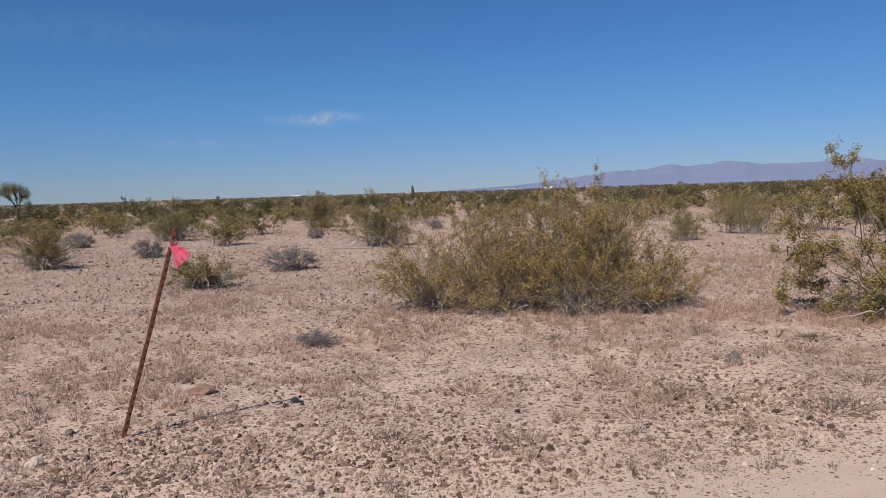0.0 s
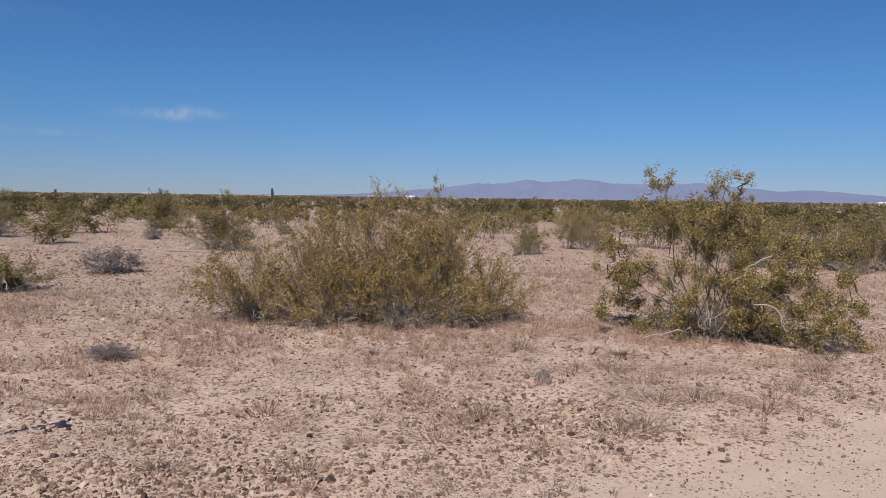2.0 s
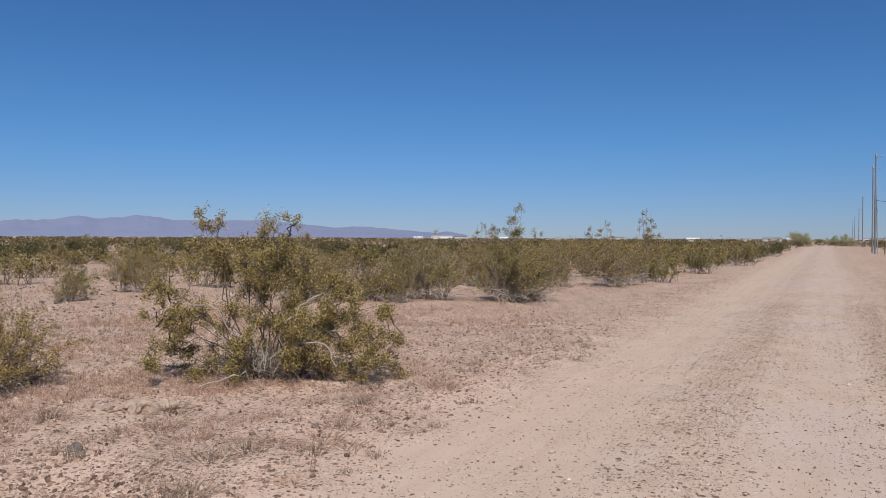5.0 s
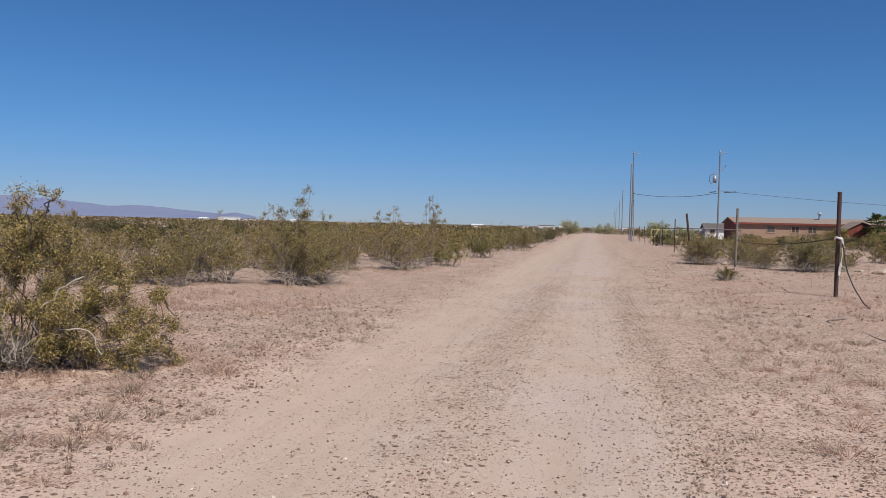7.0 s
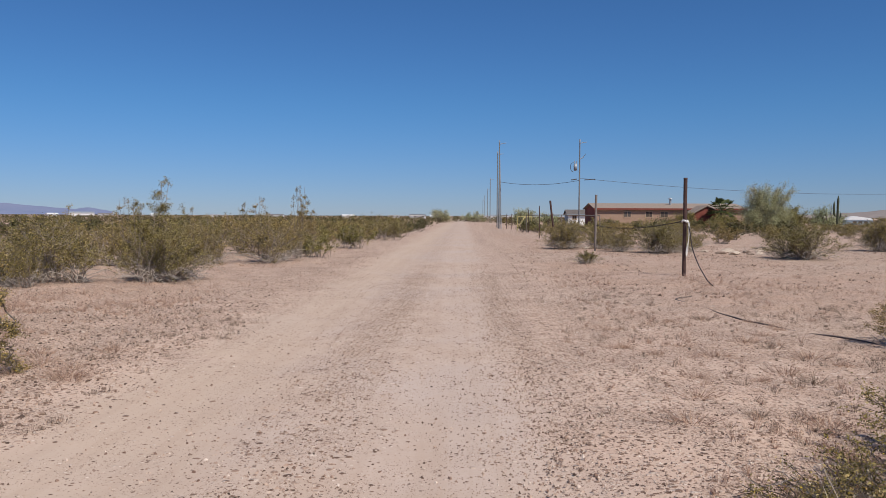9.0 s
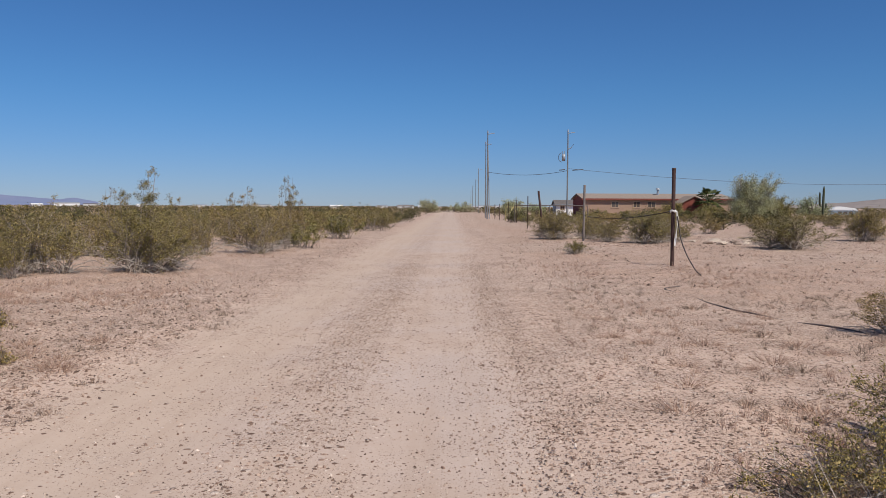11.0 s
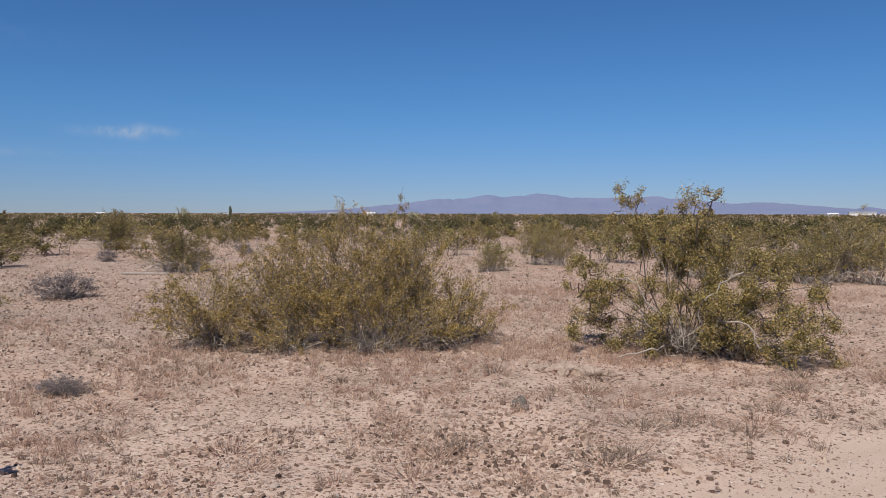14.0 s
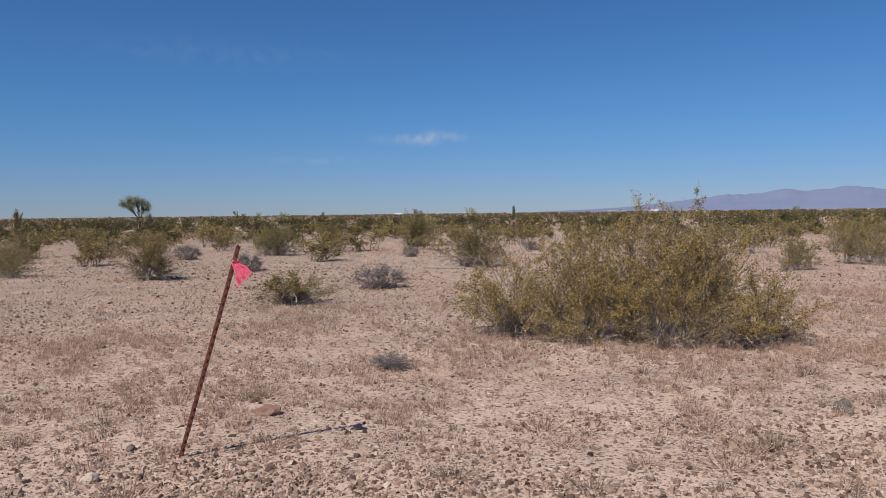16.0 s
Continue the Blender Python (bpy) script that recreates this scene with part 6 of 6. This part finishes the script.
saguaro(46.2, 95.5, (([(0, 0, -0.1), (0, 0, 2), (0.05, 0, 4.3)], 0.125), ([(0, 0, 1.7), (-0.36, 0, 1.8), (-0.44, 0, 2.2), (-0.44, 0, 3.6)], 0.11), ([(0, 0, 1.5), (0.3, 0, 1.55), (0.36, 0, 1.8), (0.36, 0, 2.2)], 0.09)), "dark green saguaro cactus with upright arms")
saguaro(-215.0, 72.0, (([(0, 0, -0.1), (0, 0, 2), (0, 0, 3.6)], 0.3), ([(0, 0, 1.5), (0.6, 0, 1.6), (0.75, 0, 2.1), (0.75, 0, 2.9)], 0.25)), "lone dark saguaro cactus far across the field")

# ---- weeds and stones that stand out by themselves ----


def tuft_mesh(seed, blades):
    g = np.random.default_rng(seed)
    off = g.normal(0, 0.05, (blades, 2))
    a = np.c_[off, np.full(blades, -0.01)]
    ln = 0.115 * g.uniform(0.3, 1.0, blades)
    b = a + np.c_[off * 1.3 + g.normal(0, 0.25, (blades, 2)) * ln[:, None], ln]
    v, q = tubes(curve_points(a, (a + b) / 2 + g.normal(0, 0.008, a.shape), b, 3), np.linspace(0.0022, 0.0009, 3)[None] * np.ones((blades, 1)), 3)
    hv, hq = leaves_at(a + (b - a) * g.uniform(0.4, 1.0, (blades, 1)), 0.008, g, 0.5)
    return array_mesh("stalks", np.concatenate([v, hv]), np.concatenate([q, hq + len(v)]), M_GRASS_GREY if seed % 4 == 0 else M_GRASS)


TUFTS = [tuft_mesh(300 + i, 70) for i in range(4)]
spots = [(-3.67, 4.24), (-4.12, 2.91), (-3.27, 4.74), (-3.42, 5.6), (-3.95, 5.1), (-4.6, 5.2), (-3.75, 3.4), (-4.9, 2.2), (-4.4, 1.3), (-5.0, 3.3), (-3.9, 6.6), (-4.3, 7.3)]
for x, y in patchy(70, -7.5, -3.4, -2.2, 9.5, lambda x, y: 0.5 + 0 * x, 311).tolist() + patchy(34, 1.6, 5.2, 3.6, 13, lambda x, y: 0.5 + 0 * x, 312).tolist():
    spots.append((x, y))
for i, (x, y) in enumerate(spots):
    sc_ = G.uniform(0.6, 1.25)
    ob = new("weed_tuft", TUFTS[i % 4])
    ob.matrix_world = Matrix.LocRotScale((x, y, float(height(x, y))), Euler((0, 0, G.uniform(0, 6.28))), (sc_ * 1.1, sc_ * 1.1, sc_ * 0.9))
    tagged(ob, "small dry straw coloured weed tuft on gravel" if i % 4 else "small dry grey brown weed tuft on gravel", "weed", "weed tufts by the road")


def cobble_mesh(seed):
    g = np.random.default_rng(seed)
    v = ICO_V * (1 + g.normal(0, 0.10, (12, 1))) * [1.15, 0.9, 0.62]
    return array_mesh("stone", v, ICO_F, M_COBBLE)


M_COBBLE, kc, bc, oc = material("cobble", 0.92, 0.2)
pc = kc.add("ShaderNodeTexCoord").outputs["Object"]
tone = kc.ramp(kc.add("ShaderNodeObjectInfo").outputs["Random"], (0.0, (0.10, 0.066, 0.052)), (0.4, (0.21, 0.14, 0.105)), (0.75, (0.34, 0.24, 0.18)), (1.0, (0.52, 0.42, 0.35)))
kc.put(bc, {"Base Color": kc.mix(0.5, tone, kc.ramp(kc.noise(pc, 3.0, 5), (0.3, 0.5), (0.7, 1.0)), "MULTIPLY")})
bumped(kc, bc, kc.noise(pc, 6.0, 4), 0.4, 0.02)
COBBLES = [cobble_mesh(400 + i) for i in range(6)]
for i, (x, y) in enumerate(patchy(230, -5.7, -3.2, -2.2, 7.0, lambda x, y: bell(x, -4.3, 0.8), 413).tolist() + patchy(60, 0.9, 4.0, 3.6, 11, lambda x, y: 0.5 + 0 * x, 414).tolist()):
    r_ = (0.011 + 0.021 * G.uniform(0, 1) ** 2) * (1.0 if x < 0 else 0.7)
    ob = new("stone", COBBLES[i % 6])
    ob.parent = ground
    ob.matrix_world = Matrix.LocRotScale((x, y, float(height(x, y)) + r_ * 0.25), Euler((G.uniform(-0.3, 0.3), G.uniform(-0.3, 0.3), G.uniform(0, 6.28))), (r_, r_, r_))

# a weathered board lying in the field
board = new("plank")
board.matrix_world = pose(-21.2, 5.2, float(height(-21.2, 5.2)) + 0.03, 0, 2, 63)
bm = bmesh.new()
box(bm, -0.6, 0.6, -0.06, 0.06, -0.02, 0.025, 0.006)
for vtx in bm.verts:
    vtx.co.z += 0.012 * math.sin(vtx.co.x * 4)
part("board", bm, M_PALE_BARK, board)
tagged(board, "weathered pale wooden board lying on soil", "plank")
